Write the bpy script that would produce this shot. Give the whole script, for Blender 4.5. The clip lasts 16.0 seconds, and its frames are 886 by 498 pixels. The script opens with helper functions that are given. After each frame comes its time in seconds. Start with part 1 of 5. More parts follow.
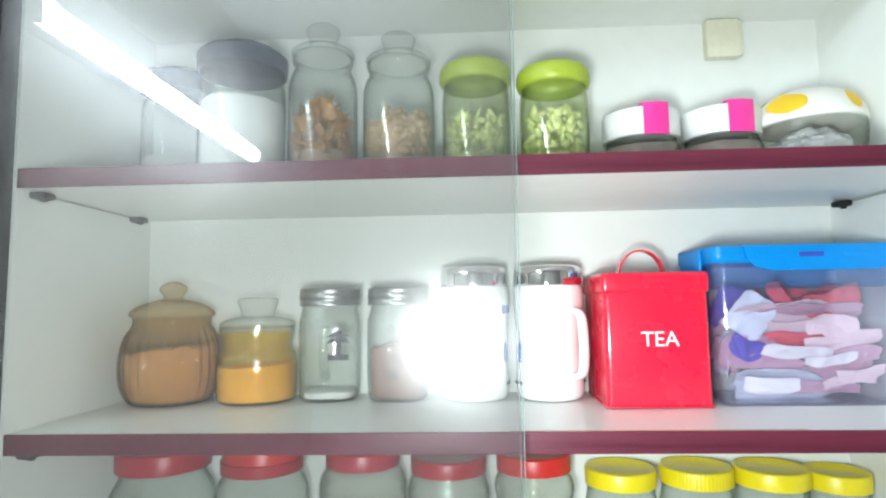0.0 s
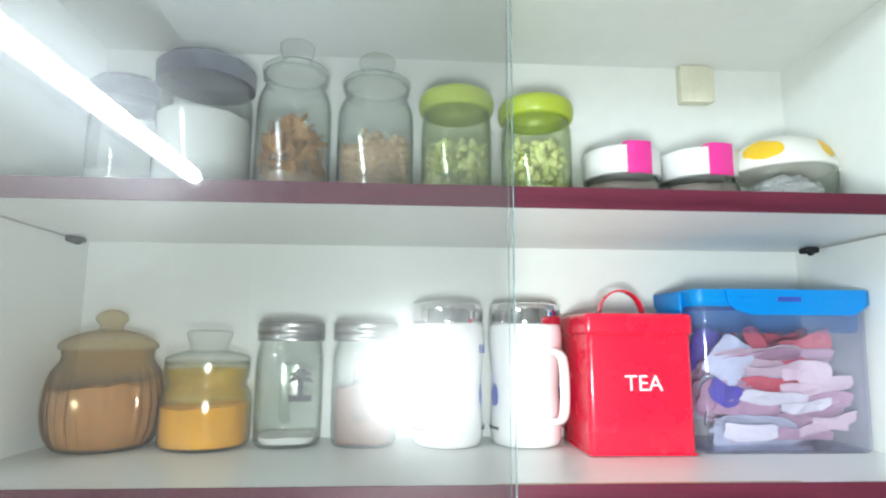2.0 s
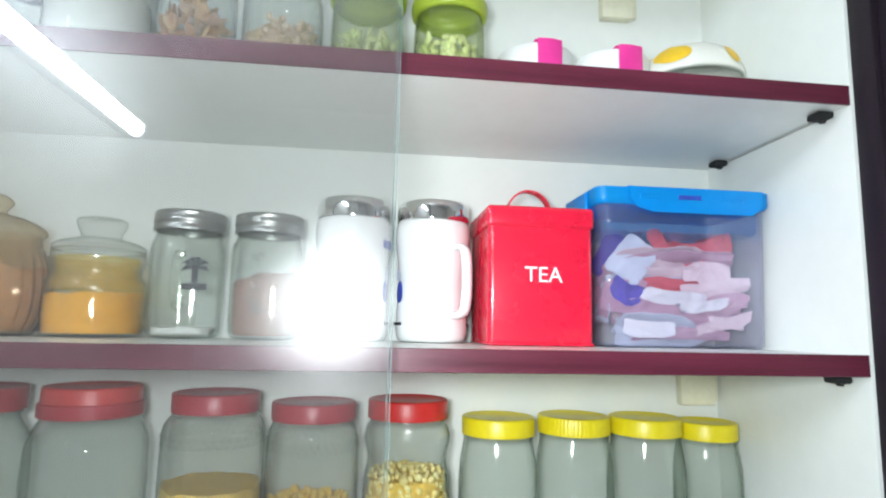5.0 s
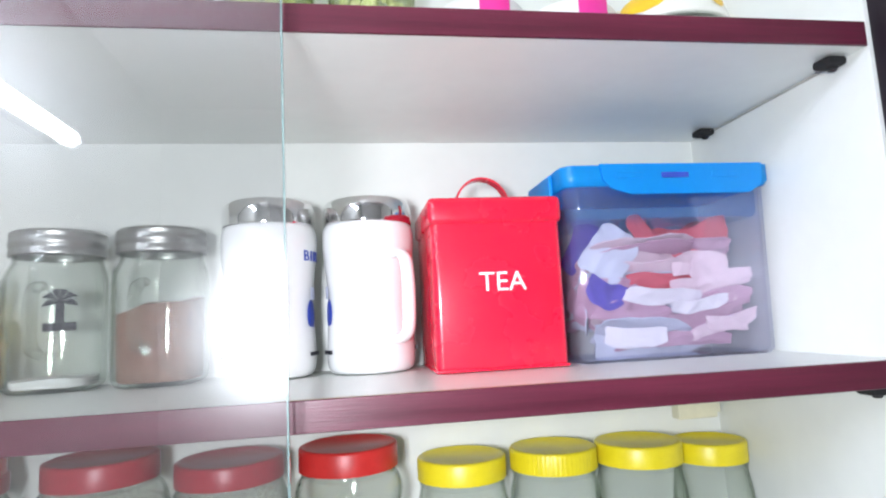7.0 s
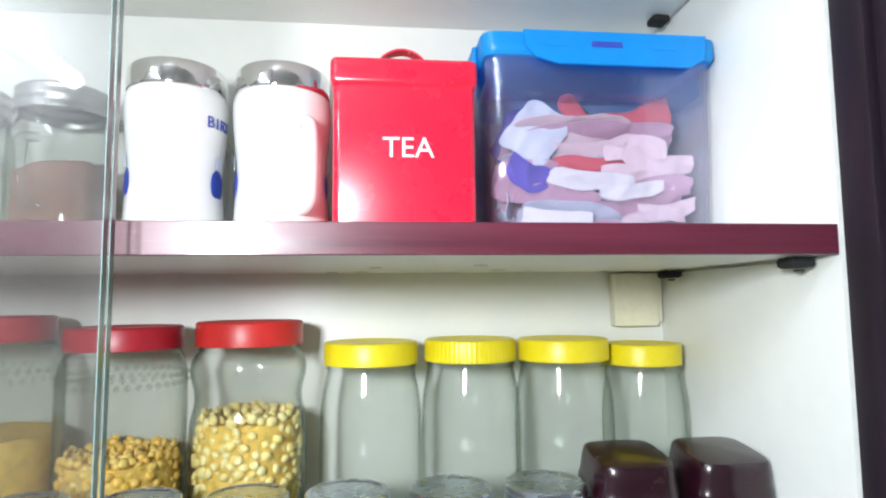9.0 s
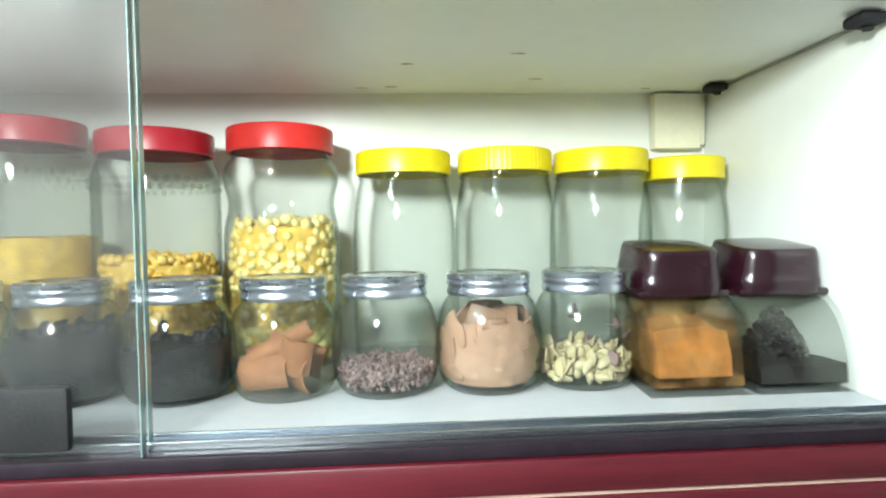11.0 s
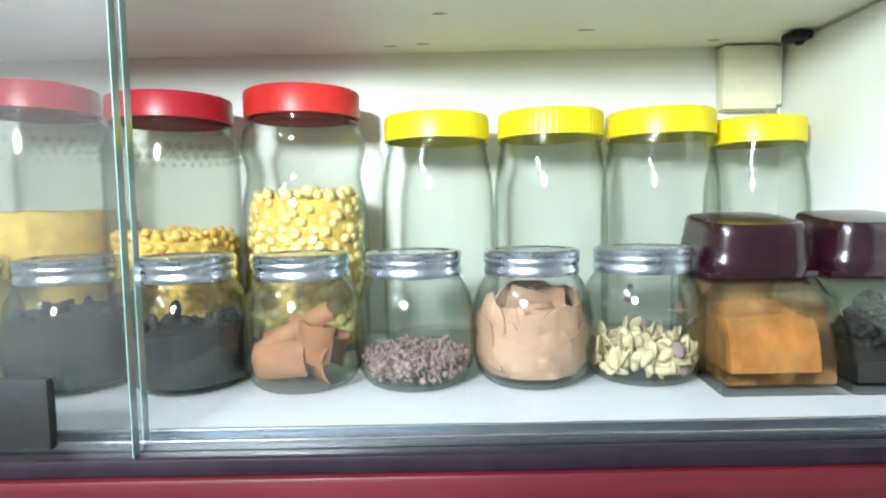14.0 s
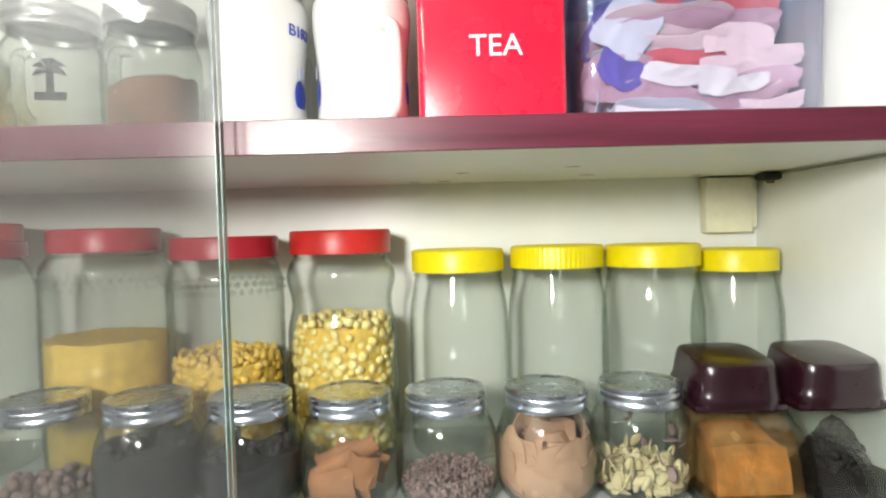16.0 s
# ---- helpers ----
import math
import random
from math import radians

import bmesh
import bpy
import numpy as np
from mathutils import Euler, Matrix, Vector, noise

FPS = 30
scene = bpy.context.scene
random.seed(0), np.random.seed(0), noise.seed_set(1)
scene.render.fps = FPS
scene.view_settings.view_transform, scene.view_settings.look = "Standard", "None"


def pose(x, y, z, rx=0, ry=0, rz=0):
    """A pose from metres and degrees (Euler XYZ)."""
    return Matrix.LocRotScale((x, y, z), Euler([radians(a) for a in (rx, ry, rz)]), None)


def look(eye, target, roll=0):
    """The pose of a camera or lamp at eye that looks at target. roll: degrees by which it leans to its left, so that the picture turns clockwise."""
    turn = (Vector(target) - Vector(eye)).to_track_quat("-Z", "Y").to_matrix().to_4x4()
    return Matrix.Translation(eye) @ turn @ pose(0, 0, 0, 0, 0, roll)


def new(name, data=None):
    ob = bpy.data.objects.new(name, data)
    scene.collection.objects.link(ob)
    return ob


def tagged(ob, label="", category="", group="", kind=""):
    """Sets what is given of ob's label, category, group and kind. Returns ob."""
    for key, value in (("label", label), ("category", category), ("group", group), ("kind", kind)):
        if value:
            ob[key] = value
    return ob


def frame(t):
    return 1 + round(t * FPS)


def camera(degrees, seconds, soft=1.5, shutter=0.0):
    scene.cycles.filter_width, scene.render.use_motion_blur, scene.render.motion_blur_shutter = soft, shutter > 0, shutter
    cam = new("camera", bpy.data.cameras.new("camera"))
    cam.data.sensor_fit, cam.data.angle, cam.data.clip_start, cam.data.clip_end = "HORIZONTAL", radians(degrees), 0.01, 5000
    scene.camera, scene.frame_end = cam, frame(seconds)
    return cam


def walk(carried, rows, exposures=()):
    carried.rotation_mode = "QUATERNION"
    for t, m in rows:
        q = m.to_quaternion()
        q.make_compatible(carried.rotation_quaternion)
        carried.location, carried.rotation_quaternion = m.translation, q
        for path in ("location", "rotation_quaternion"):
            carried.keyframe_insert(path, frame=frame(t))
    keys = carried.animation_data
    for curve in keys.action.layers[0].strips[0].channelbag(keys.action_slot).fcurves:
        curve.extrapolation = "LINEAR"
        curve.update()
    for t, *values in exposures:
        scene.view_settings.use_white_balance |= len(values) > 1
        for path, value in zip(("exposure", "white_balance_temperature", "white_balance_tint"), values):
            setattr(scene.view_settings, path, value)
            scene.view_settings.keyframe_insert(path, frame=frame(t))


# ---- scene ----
cam = camera(74.8, 16.0, soft=2.1)
METRES, EYE, TILT, LEAN, TURN = 1.3, 1.6, 0.0, 0.0, 2.7
ROWS = [
    (0.0, 0.0, 0.0, 0.0, 0.08, 5.3, 0.91),
    (0.5, -0.0169, 0.0126, 0.0168, -0.34, 7.67, 1.09),
    (1.0, -0.0308, 0.03, 0.0163, -2.34, 8.51, 0.88),
    (1.5, -0.0446, 0.035, 0.0097, -4.29, 8.77, 0.58),
    (2.0, -0.0323, 0.0307, 0.0031, -6.24, 8.6, -0.34),
    (2.5, -0.0189, 0.0236, -0.0028, -7.9, 8.61, -1.18),
    (3.0, 0.0184, 0.0161, -0.0153, -9.98, 8.25, -1.54),
    (3.5, -0.0039, 0.0075, -0.0323, -10.24, 8.69, -2.22),
    (4.0, -0.0375, 0.0136, -0.0789, -9.66, 8.33, -2.83),
    (4.5, -0.0322, 0.0241, -0.0872, -9.57, 7.56, -2.36),
    (5.0, 0.0226, 0.0421, -0.0741, -9.62, 7.56, -1.15),
    (7.5, 0.0892, 0.1401, -0.0549, -11.29, 6.72, 3.09),
    (8.0, 0.1237, 0.1505, -0.0563, -11.66, 6.17, 2.63),
    (8.5, 0.1356, 0.1581, -0.0991, -11.36, 5.41, 1.41),
    (9.0, 0.1438, 0.1432, -0.1227, -8.91, 5.04, 0.57),
    (9.5, 0.1429, 0.1393, -0.1597, -8.19, 4.12, 0.67),
    (10.0, 0.1315, 0.1212, -0.1928, -7.97, 1.66, 0.83),
    (12.5, 0.1469, 0.2219, -0.2034, -3.56, -3.57, 0.41),
    (13.0, 0.1227, 0.2075, -0.2074, -2.72, -3.6, 0.33),
    (13.5, 0.1403, 0.1996, -0.2089, -2.68, -3.92, 0.5),
    (14.0, 0.1434, 0.1923, -0.203, -2.69, -4.05, 1.1),
    (14.5, 0.144, 0.1894, -0.163, -2.66, -2.95, 1.61),
    (15.0, 0.1517, 0.1936, -0.1114, -2.84, -2.1, 1.86),
    (15.5, 0.1499, 0.1786, -0.0938, -2.85, -1.85, 1.68),
    (16.0, 0.1238, 0.1487, -0.1371, -3.46, -1.81, 1.5),
]
walk(cam, [(t, pose(0, 0, EYE, TILT, LEAN, TURN) @ pose(METRES * x, METRES * y, METRES * z, 90 + pitch, roll, yaw)) for t, x, y, z, yaw, pitch, roll in ROWS],
     [(0.0, -0.42, 6450, 7), (2.0, -0.50, 6450, 7), (4.0, -0.64, 6450, 7), (5.0, -0.61, 6400, 9), (7.5, -0.46, 6350, 18), (9.0, -0.34, 6500, 14), (10.0, -0.14, 6800, 3), (12.5, 0.42, 6300, 6), (14.0, 0.28, 6350, 7), (15.0, -0.22, 6900, 17),
      (16.0, -0.34, 7400, 13)])

# ---- world, lamps, exposure ----
world = bpy.data.worlds.new("room_world")
scene.world = world
world.use_nodes = True
world.node_tree.nodes["Background"].inputs[0].default_value = (0.75, 0.85, 1.0, 1)
world.node_tree.nodes["Background"].inputs[1].default_value = 0.05
scene.cycles.transparent_max_bounces = 40
scene.cycles.max_bounces = 12

TORCH = (-0.040, 0.01, 1.532)       # phone torch held beside the lens
torch_data = bpy.data.lights.new("torch", "AREA")
torch_data.shape, torch_data.size, torch_data.energy = "DISK", 0.105, 8.4
torch_data.color = (0.90, 0.97, 1.0)
torch = new("torch", torch_data)
torch.matrix_world = look(TORCH, (0.05, 0.7, 1.47))

TUBE_X, TUBE_Z, TUBE_Y0, TUBE_Y1, TUBE_POWER = -0.87, 2.21, -1.24, -0.10, 128.0

# shelf and cabinet levels
LEFT, RIGHT, FRONT, BACK = -0.432, 0.463, 0.525, 0.76
S_TOP, S_MID, S_LOW, ROOF, BOARD = 1.734, 1.485, 1.2305, 1.966, 0.018


# ---- materials ----
def mat(name, color, rough=0.5, metal=0.0, vary=0.12, scale=30.0, bump=0.0, bump_scale=120.0, stretch=(1, 1, 1), coat=0.0, spec=0.5, sub=0.0, obj_random=0.0):
    m = bpy.data.materials.new(name)
    m.use_nodes = True
    nt = m.node_tree
    b = nt.nodes["Principled BSDF"]
    b.inputs["Roughness"].default_value = rough
    b.inputs["Metallic"].default_value = metal
    b.inputs["Coat Weight"].default_value = coat
    b.inputs["Coat Roughness"].default_value = 0.08
    b.inputs["Specular IOR Level"].default_value = spec
    if sub:
        b.inputs["Subsurface Weight"].default_value = sub
        b.inputs["Subsurface Radius"].default_value = (0.01, 0.008, 0.006)
        b.inputs["Subsurface Scale"].default_value = 0.3
    tc = nt.nodes.new("ShaderNodeTexCoord")
    mp = nt.nodes.new("ShaderNodeMapping")
    mp.inputs["Scale"].default_value = stretch
    nt.links.new(tc.outputs["Object"], mp.inputs[0])
    n1 = nt.nodes.new("ShaderNodeTexNoise")
    n1.inputs["Scale"].default_value = scale
    n1.inputs["Detail"].default_value = 6
    nt.links.new(mp.outputs[0], n1.inputs["Vector"])
    n2 = nt.nodes.new("ShaderNodeTexNoise")
    n2.inputs["Scale"].default_value = scale * 7
    n2.inputs["Detail"].default_value = 3
    nt.links.new(mp.outputs[0], n2.inputs["Vector"])
    add = nt.nodes.new("ShaderNodeMath")
    add.operation = "ADD"
    half = nt.nodes.new("ShaderNodeMath")
    half.operation = "MULTIPLY"
    half.inputs[1].default_value = 0.5
    nt.links.new(n2.outputs["Fac"], half.inputs[0])
    nt.links.new(n1.outputs["Fac"], add.inputs[0])
    nt.links.new(half.outputs[0], add.inputs[1])
    ramp = nt.nodes.new("ShaderNodeMapRange")
    ramp.inputs["From Min"].default_value = 0.45
    ramp.inputs["From Max"].default_value = 1.05
    ramp.inputs["To Min"].default_value = 1.0 - vary
    ramp.inputs["To Max"].default_value = 1.0 + vary * 0.6
    nt.links.new(add.outputs[0], ramp.inputs["Value"])
    mul = nt.nodes.new("ShaderNodeVectorMath")
    mul.operation = "SCALE"
    mul.inputs[0].default_value = color
    if obj_random:
        oi = nt.nodes.new("ShaderNodeObjectInfo")
        rr = nt.nodes.new("ShaderNodeMapRange")
        rr.inputs["To Min"].default_value = 1 - obj_random
        rr.inputs["To Max"].default_value = 1 + obj_random
        nt.links.new(oi.outputs["Random"], rr.inputs["Value"])
        m2 = nt.nodes.new("ShaderNodeMath")
        m2.operation = "MULTIPLY"
        nt.links.new(rr.outputs[0], m2.inputs[0])
        nt.links.new(ramp.outputs[0], m2.inputs[1])
        nt.links.new(m2.outputs[0], mul.inputs["Scale"])
    else:
        nt.links.new(ramp.outputs[0], mul.inputs["Scale"])
    nt.links.new(mul.outputs[0], b.inputs["Base Color"])
    rv = nt.nodes.new("ShaderNodeMapRange")
    rv.inputs["To Min"].default_value = max(0.02, rough * 0.8)
    rv.inputs["To Max"].default_value = min(1.0, rough * 1.25)
    nt.links.new(n1.outputs["Fac"], rv.inputs["Value"])
    nt.links.new(rv.outputs[0], b.inputs["Roughness"])
    if bump:
        n3 = nt.nodes.new("ShaderNodeTexNoise")
        n3.inputs["Scale"].default_value = bump_scale
        n3.inputs["Detail"].default_value = 4
        nt.links.new(mp.outputs[0], n3.inputs["Vector"])
        bp = nt.nodes.new("ShaderNodeBump")
        bp.inputs["Strength"].default_value = bump
        bp.inputs["Distance"].default_value = 0.001
        nt.links.new(n3.outputs["Fac"], bp.inputs["Height"])
        nt.links.new(bp.outputs[0], b.inputs["Normal"])
    return m


def island_mat(name, color, dark, rough=0.5, sub=0.0, vary=0.3):
    """Loose pieces: each island takes its own shade between two colours."""
    m = mat(name, color, rough, vary=vary, scale=110, sub=sub)
    nt = m.node_tree
    shade = next(n for n in nt.nodes if n.bl_idname == "ShaderNodeVectorMath")
    geo = nt.nodes.new("ShaderNodeNewGeometry")
    mix = nt.nodes.new("ShaderNodeMix")
    mix.data_type = "RGBA"
    mix.inputs[6].default_value = (*dark, 1)
    mix.inputs[7].default_value = (*color, 1)
    nt.links.new(geo.outputs["Random Per Island"], mix.inputs[0])
    nt.links.new(mix.outputs[2], shade.inputs[0])
    return m


def glass(name, tint, ior=1.5, rough=0.02, haze=0.0, haze_color=(0.8, 0.85, 0.85), wave=0.0, boost=1.0, rim=(1, 1, 1), power=5.0, haze_scale=9.0, haze_from=(0.3, 0.75), haze_to=(0.5, 1.6), film=0.0, film_rough=0.25):
    """Clear thin glass: tinted see-through body with a Fresnel gloss, dust haze and a broad gloss lobe (film) that
    imitates lens glare round reflections.
    """
    m = bpy.data.materials.new(name)
    m.use_nodes = True
    nt = m.node_tree
    nt.nodes.remove(nt.nodes["Principled BSDF"])
    out = nt.nodes["Material Output"]
    tr = nt.nodes.new("ShaderNodeBsdfTransparent")
    tr.inputs[0].default_value = (*tint, 1)
    gl = nt.nodes.new("ShaderNodeBsdfGlossy")
    gl.inputs["Roughness"].default_value = rough
    gl.inputs["Color"].default_value = (*rim, 1)
    lw = nt.nodes.new("ShaderNodeLayerWeight")
    pw = nt.nodes.new("ShaderNodeMath")
    pw.operation = "POWER"
    pw.inputs[1].default_value = power
    nt.links.new(lw.outputs["Facing"], pw.inputs[0])
    fr = nt.nodes.new("ShaderNodeMapRange")
    fr.inputs["To Min"].default_value = ((ior - 1) / (ior + 1)) ** 2 / math.sqrt(rim[1])
    fr.inputs["To Max"].default_value = 0.9
    nt.links.new(pw.outputs[0], fr.inputs["Value"])
    mx = nt.nodes.new("ShaderNodeMixShader")
    base = tr
    tc = nt.nodes.new("ShaderNodeTexCoord")
    if haze:
        di = nt.nodes.new("ShaderNodeBsdfDiffuse")
        di.inputs[0].default_value = (*haze_color, 1)
        nz = nt.nodes.new("ShaderNodeTexNoise")
        nz.inputs["Scale"].default_value = haze_scale
        nz.inputs["Detail"].default_value = 8
        nt.links.new(tc.outputs["Object"], nz.inputs["Vector"])
        mr = nt.nodes.new("ShaderNodeMapRange")
        mr.inputs["From Min"].default_value = haze_from[0]
        mr.inputs["From Max"].default_value = haze_from[1]
        mr.inputs["To Min"].default_value = haze * haze_to[0]
        mr.inputs["To Max"].default_value = haze * haze_to[1]
        nt.links.new(nz.outputs["Fac"], mr.inputs["Value"])
        hx = nt.nodes.new("ShaderNodeMixShader")
        nt.links.new(mr.outputs[0], hx.inputs[0])
        nt.links.new(tr.outputs[0], hx.inputs[1])
        nt.links.new(di.outputs[0], hx.inputs[2])
        base = hx
    # Wide second gloss, added for the bloom halo around reflected lamps.
    if film:
        fg = nt.nodes.new("ShaderNodeBsdfGlossy")
        fg.distribution = "BECKMANN"
        fg.inputs["Roughness"].default_value = film_rough
        fx = nt.nodes.new("ShaderNodeMixShader")
        fx.inputs[0].default_value = film
        nt.links.new(base.outputs[0], fx.inputs[1])
        nt.links.new(fg.outputs[0], fx.inputs[2])
        base = fx
    if boost != 1.0:
        bo = nt.nodes.new("ShaderNodeMath")
        bo.operation = "MULTIPLY"
        bo.use_clamp = True
        bo.inputs[1].default_value = boost
        nt.links.new(fr.outputs[0], bo.inputs[0])
        nt.links.new(bo.outputs[0], mx.inputs[0])
    else:
        nt.links.new(fr.outputs[0], mx.inputs[0])
    if wave:
        nw = nt.nodes.new("ShaderNodeTexNoise")
        nw.inputs["Scale"].default_value = 45
        nt.links.new(tc.outputs["Object"], nw.inputs["Vector"])
        bp = nt.nodes.new("ShaderNodeBump")
        bp.inputs["Strength"].default_value = wave
        bp.inputs["Distance"].default_value = 0.002
        nt.links.new(nw.outputs["Fac"], bp.inputs["Height"])
        nt.links.new(bp.outputs[0], gl.inputs["Normal"])
    nt.links.new(base.outputs[0], mx.inputs[1])
    nt.links.new(gl.outputs[0], mx.inputs[2])
    nt.links.new(mx.outputs[0], out.inputs[0])
    return m


def glow(name, color, strength):
    m = bpy.data.materials.new(name)
    m.use_nodes = True
    nt = m.node_tree
    nt.nodes.remove(nt.nodes["Principled BSDF"])
    em = nt.nodes.new("ShaderNodeEmission")
    em.inputs[0].default_value = (*color, 1)
    em.inputs[1].default_value = strength
    nt.links.new(em.outputs[0], nt.nodes["Material Output"].inputs[0])
    return m


M_WHITE = mat("white_laminate", (0.78, 0.80, 0.755), 0.32, vary=0.05, scale=7, bump=0.04, bump_scale=400)
M_LINER = mat("shelf_liner", (0.49, 0.52, 0.53), 0.55, vary=0.07, scale=14, bump=0.25, bump_scale=500)
M_MAROON = mat("maroon_laminate", (0.105, 0.014, 0.031), 0.34, vary=0.35, scale=9, stretch=(0.6, 6, 14), bump=0.08, bump_scale=90, coat=0.2)
M_MAROON_V = mat("maroon_upright", (0.10, 0.013, 0.022), 0.32, vary=0.4, scale=9, stretch=(14, 6, 0.6), bump=0.08, bump_scale=90, coat=0.2)
M_CASE = mat("red_brown_casing", (0.085, 0.006, 0.012), 0.36, vary=0.45, scale=9, stretch=(0.7, 6, 12), bump=0.06, bump_scale=80, coat=0.12)
M_BLACK = mat("dark_channel", (0.016, 0.010, 0.016), 0.5, vary=0.4, scale=20, stretch=(6, 6, 0.6), coat=0.03, spec=0.22)
M_PLASTIC_BLACK = mat("black_plastic", (0.022, 0.022, 0.023), 0.62, spec=0.2, vary=0.3, scale=60, bump=0.2, bump_scale=600)
M_ALU = mat("brushed_aluminium", (0.62, 0.67, 0.72), 0.26, 1.0, vary=0.25, scale=14, stretch=(0.3, 10, 10), bump=0.12, bump_scale=200)
M_GREY = mat("filler_putty", (0.42, 0.42, 0.38), 0.85, vary=0.3, scale=60, bump=0.8, bump_scale=300)
M_BEIGE = mat("beige_block", (0.74, 0.72, 0.56), 0.6, vary=0.12, scale=20, bump=0.15)
M_SCUFF = mat("scuff", (0.34, 0.30, 0.24), 0.7, vary=0.3, scale=200)
M_LIGHTLINE = mat("pale_groove", (0.55, 0.38, 0.30), 0.6, vary=0.3, scale=30)
M_RIB = mat("ribbed_panel", (0.60, 0.44, 0.27), 0.55, vary=0.35, scale=16, stretch=(12, 12, 0.8), obj_random=0.1)
M_PAINT = mat("wall_paint", (0.72, 0.70, 0.65), 0.75, vary=0.08, scale=5, bump=0.1)
# Wall paint darkened to weaken the veil reflected in the panes.
M_PAINT_DIM = mat("dimmed_wall_paint", (0.60, 0.59, 0.56), 0.8, vary=0.12, scale=4, bump=0.1)
M_CEIL = mat("ceiling_paint", (0.78, 0.78, 0.76), 0.8, vary=0.05, scale=4)
M_FLOOR = mat("floor_tile", (0.42, 0.39, 0.34), 0.3, vary=0.15, scale=4)
M_PANE = glass("sliding_pane_glass", (0.964, 0.966, 0.965), 1.52, 0.012, haze=0.006, haze_color=(0.7, 0.74, 0.78), film=0.010, film_rough=0.26)
M_PANE_EDGE = mat("ground_glass_edge", (0.20, 0.30, 0.29), 0.18, vary=0.2, scale=30, spec=0.8, coat=0.6)
M_JAR = glass("jar_glass", (0.983, 0.991, 0.982), 1.5, 0.012, wave=0.02, haze=0.008, rim=(0.44, 0.48, 0.43), power=3.8)
M_JARG = glass("green_jar_glass", (0.986, 0.995, 0.986), 1.5, 0.012, wave=0.02, haze=0.008, rim=(0.42, 0.47, 0.41), power=4.0)
M_THICK = glass("thick_jar_glass", (0.972, 0.985, 0.972), 1.55, 0.012, wave=0.03, rim=(0.34, 0.36, 0.32), power=2.4)
M_AMBER = glass("amber_glass", (0.965, 0.89, 0.74), 1.5, 0.02, haze=0.012, haze_color=(0.75, 0.55, 0.3), rim=(0.34, 0.28, 0.19), power=3.2)
M_LIMEGLASS = glass("lime_printed_glass", (0.975, 0.988, 0.93), 1.5, 0.02, rim=(0.5, 0.56, 0.4), power=3.0, haze=0.05, haze_color=(0.70, 0.82, 0.40))
M_BOXPP = glass("clear_polypropylene", (0.96, 0.963, 0.985), 1.45, 0.05, haze=0.03, haze_color=(0.82, 0.72, 0.86), rim=(0.7, 0.75, 0.9), power=3.5)
M_RED2 = mat("scarlet_plastic_lid", (0.58, 0.026, 0.022), 0.36, vary=0.12, scale=40, sub=0.05)
M_RED = mat("red_plastic_lid", (0.42, 0.014, 0.028), 0.36, vary=0.12, scale=40, sub=0.05)
M_YELLOW = mat("yellow_plastic_lid", (0.80, 0.66, 0.012), 0.36, vary=0.08, scale=40, sub=0.05)
M_LIME = mat("lime_plastic_lid", (0.40, 0.50, 0.05), 0.35, vary=0.1, scale=40, sub=0.1)
M_WLID = mat("white_plastic_lid", (0.80, 0.80, 0.78), 0.35, vary=0.04, scale=40)
M_PINK = mat("pink_plastic_clip", (0.78, 0.045, 0.30), 0.35, vary=0.08, scale=40)
M_MLID = mat("dark_maroon_cap", (0.017, 0.003, 0.007), 0.25, vary=0.2, scale=40, coat=0.25)
M_TIN = mat("tin_screw_lid", (0.60, 0.66, 0.74), 0.27, 1.0, vary=0.25, scale=50, bump=0.08, bump_scale=200)
M_TINDULL = mat("dull_tin_lid", (0.42, 0.42, 0.40), 0.36, 1.0, vary=0.3, scale=50, bump=0.1, bump_scale=200)
M_CHROME = mat("chrome_lid", (0.80, 0.80, 0.80), 0.08, 1.0, vary=0.05, scale=30)
M_CERAMIC = mat("white_ceramic", (0.84, 0.84, 0.83), 0.16, vary=0.03, scale=30, coat=0.4)
M_BLUEPRINT = mat("blue_print", (0.035, 0.07, 0.42), 0.3, vary=0.2, scale=90)
M_DARKPRINT = mat("dark_print", (0.012, 0.012, 0.02), 0.4, vary=0.2, scale=90)
M_TEARED = mat("red_enamel", (0.72, 0.009, 0.042), 0.26, vary=0.06, scale=25, coat=0.5)
M_TEXTW = mat("white_print", (0.85, 0.85, 0.85), 0.5, vary=0.03)
M_BLUE = mat("blue_plastic_lid", (0.006, 0.36, 0.82), 0.34, vary=0.08, scale=40, sub=0.1)
nt = M_BLUE.node_tree
tl = nt.nodes.new("ShaderNodeBsdfTranslucent")
tl.inputs[0].default_value = (0.04, 0.50, 1.0, 1)
mxl = nt.nodes.new("ShaderNodeMixShader")
mxl.inputs[0].default_value = 0.38
nt.links.new(nt.nodes["Principled BSDF"].outputs[0], mxl.inputs[1])
nt.links.new(tl.outputs[0], mxl.inputs[2])
nt.links.new(mxl.outputs[0], nt.nodes["Material Output"].inputs[0])
M_BLUEGL = glass("blue_lid_light_tint", (0.66, 0.84, 0.98), 1.45, 0.15, haze=0.08, haze_color=(0.02, 0.3, 0.75))
M_EGGW = mat("egg_white_lid", (0.80, 0.79, 0.72), 0.3, vary=0.04, scale=30)
M_EGGY = mat("egg_yolk_print", (0.82, 0.52, 0.02), 0.35, vary=0.08, scale=30)
M_FOIL = mat("crumpled_foil", (0.88, 0.88, 0.89), 0.25, 0.4, vary=0.3, scale=80, bump=1.0, bump_scale=120)
M_BLACKLID = mat("black_screw_lid", (0.007, 0.013, 0.045), 0.5, spec=0.25, vary=0.2, scale=40)
M_TUBE = glow("tube_glow", (0.82, 0.93, 1.05), TUBE_POWER)
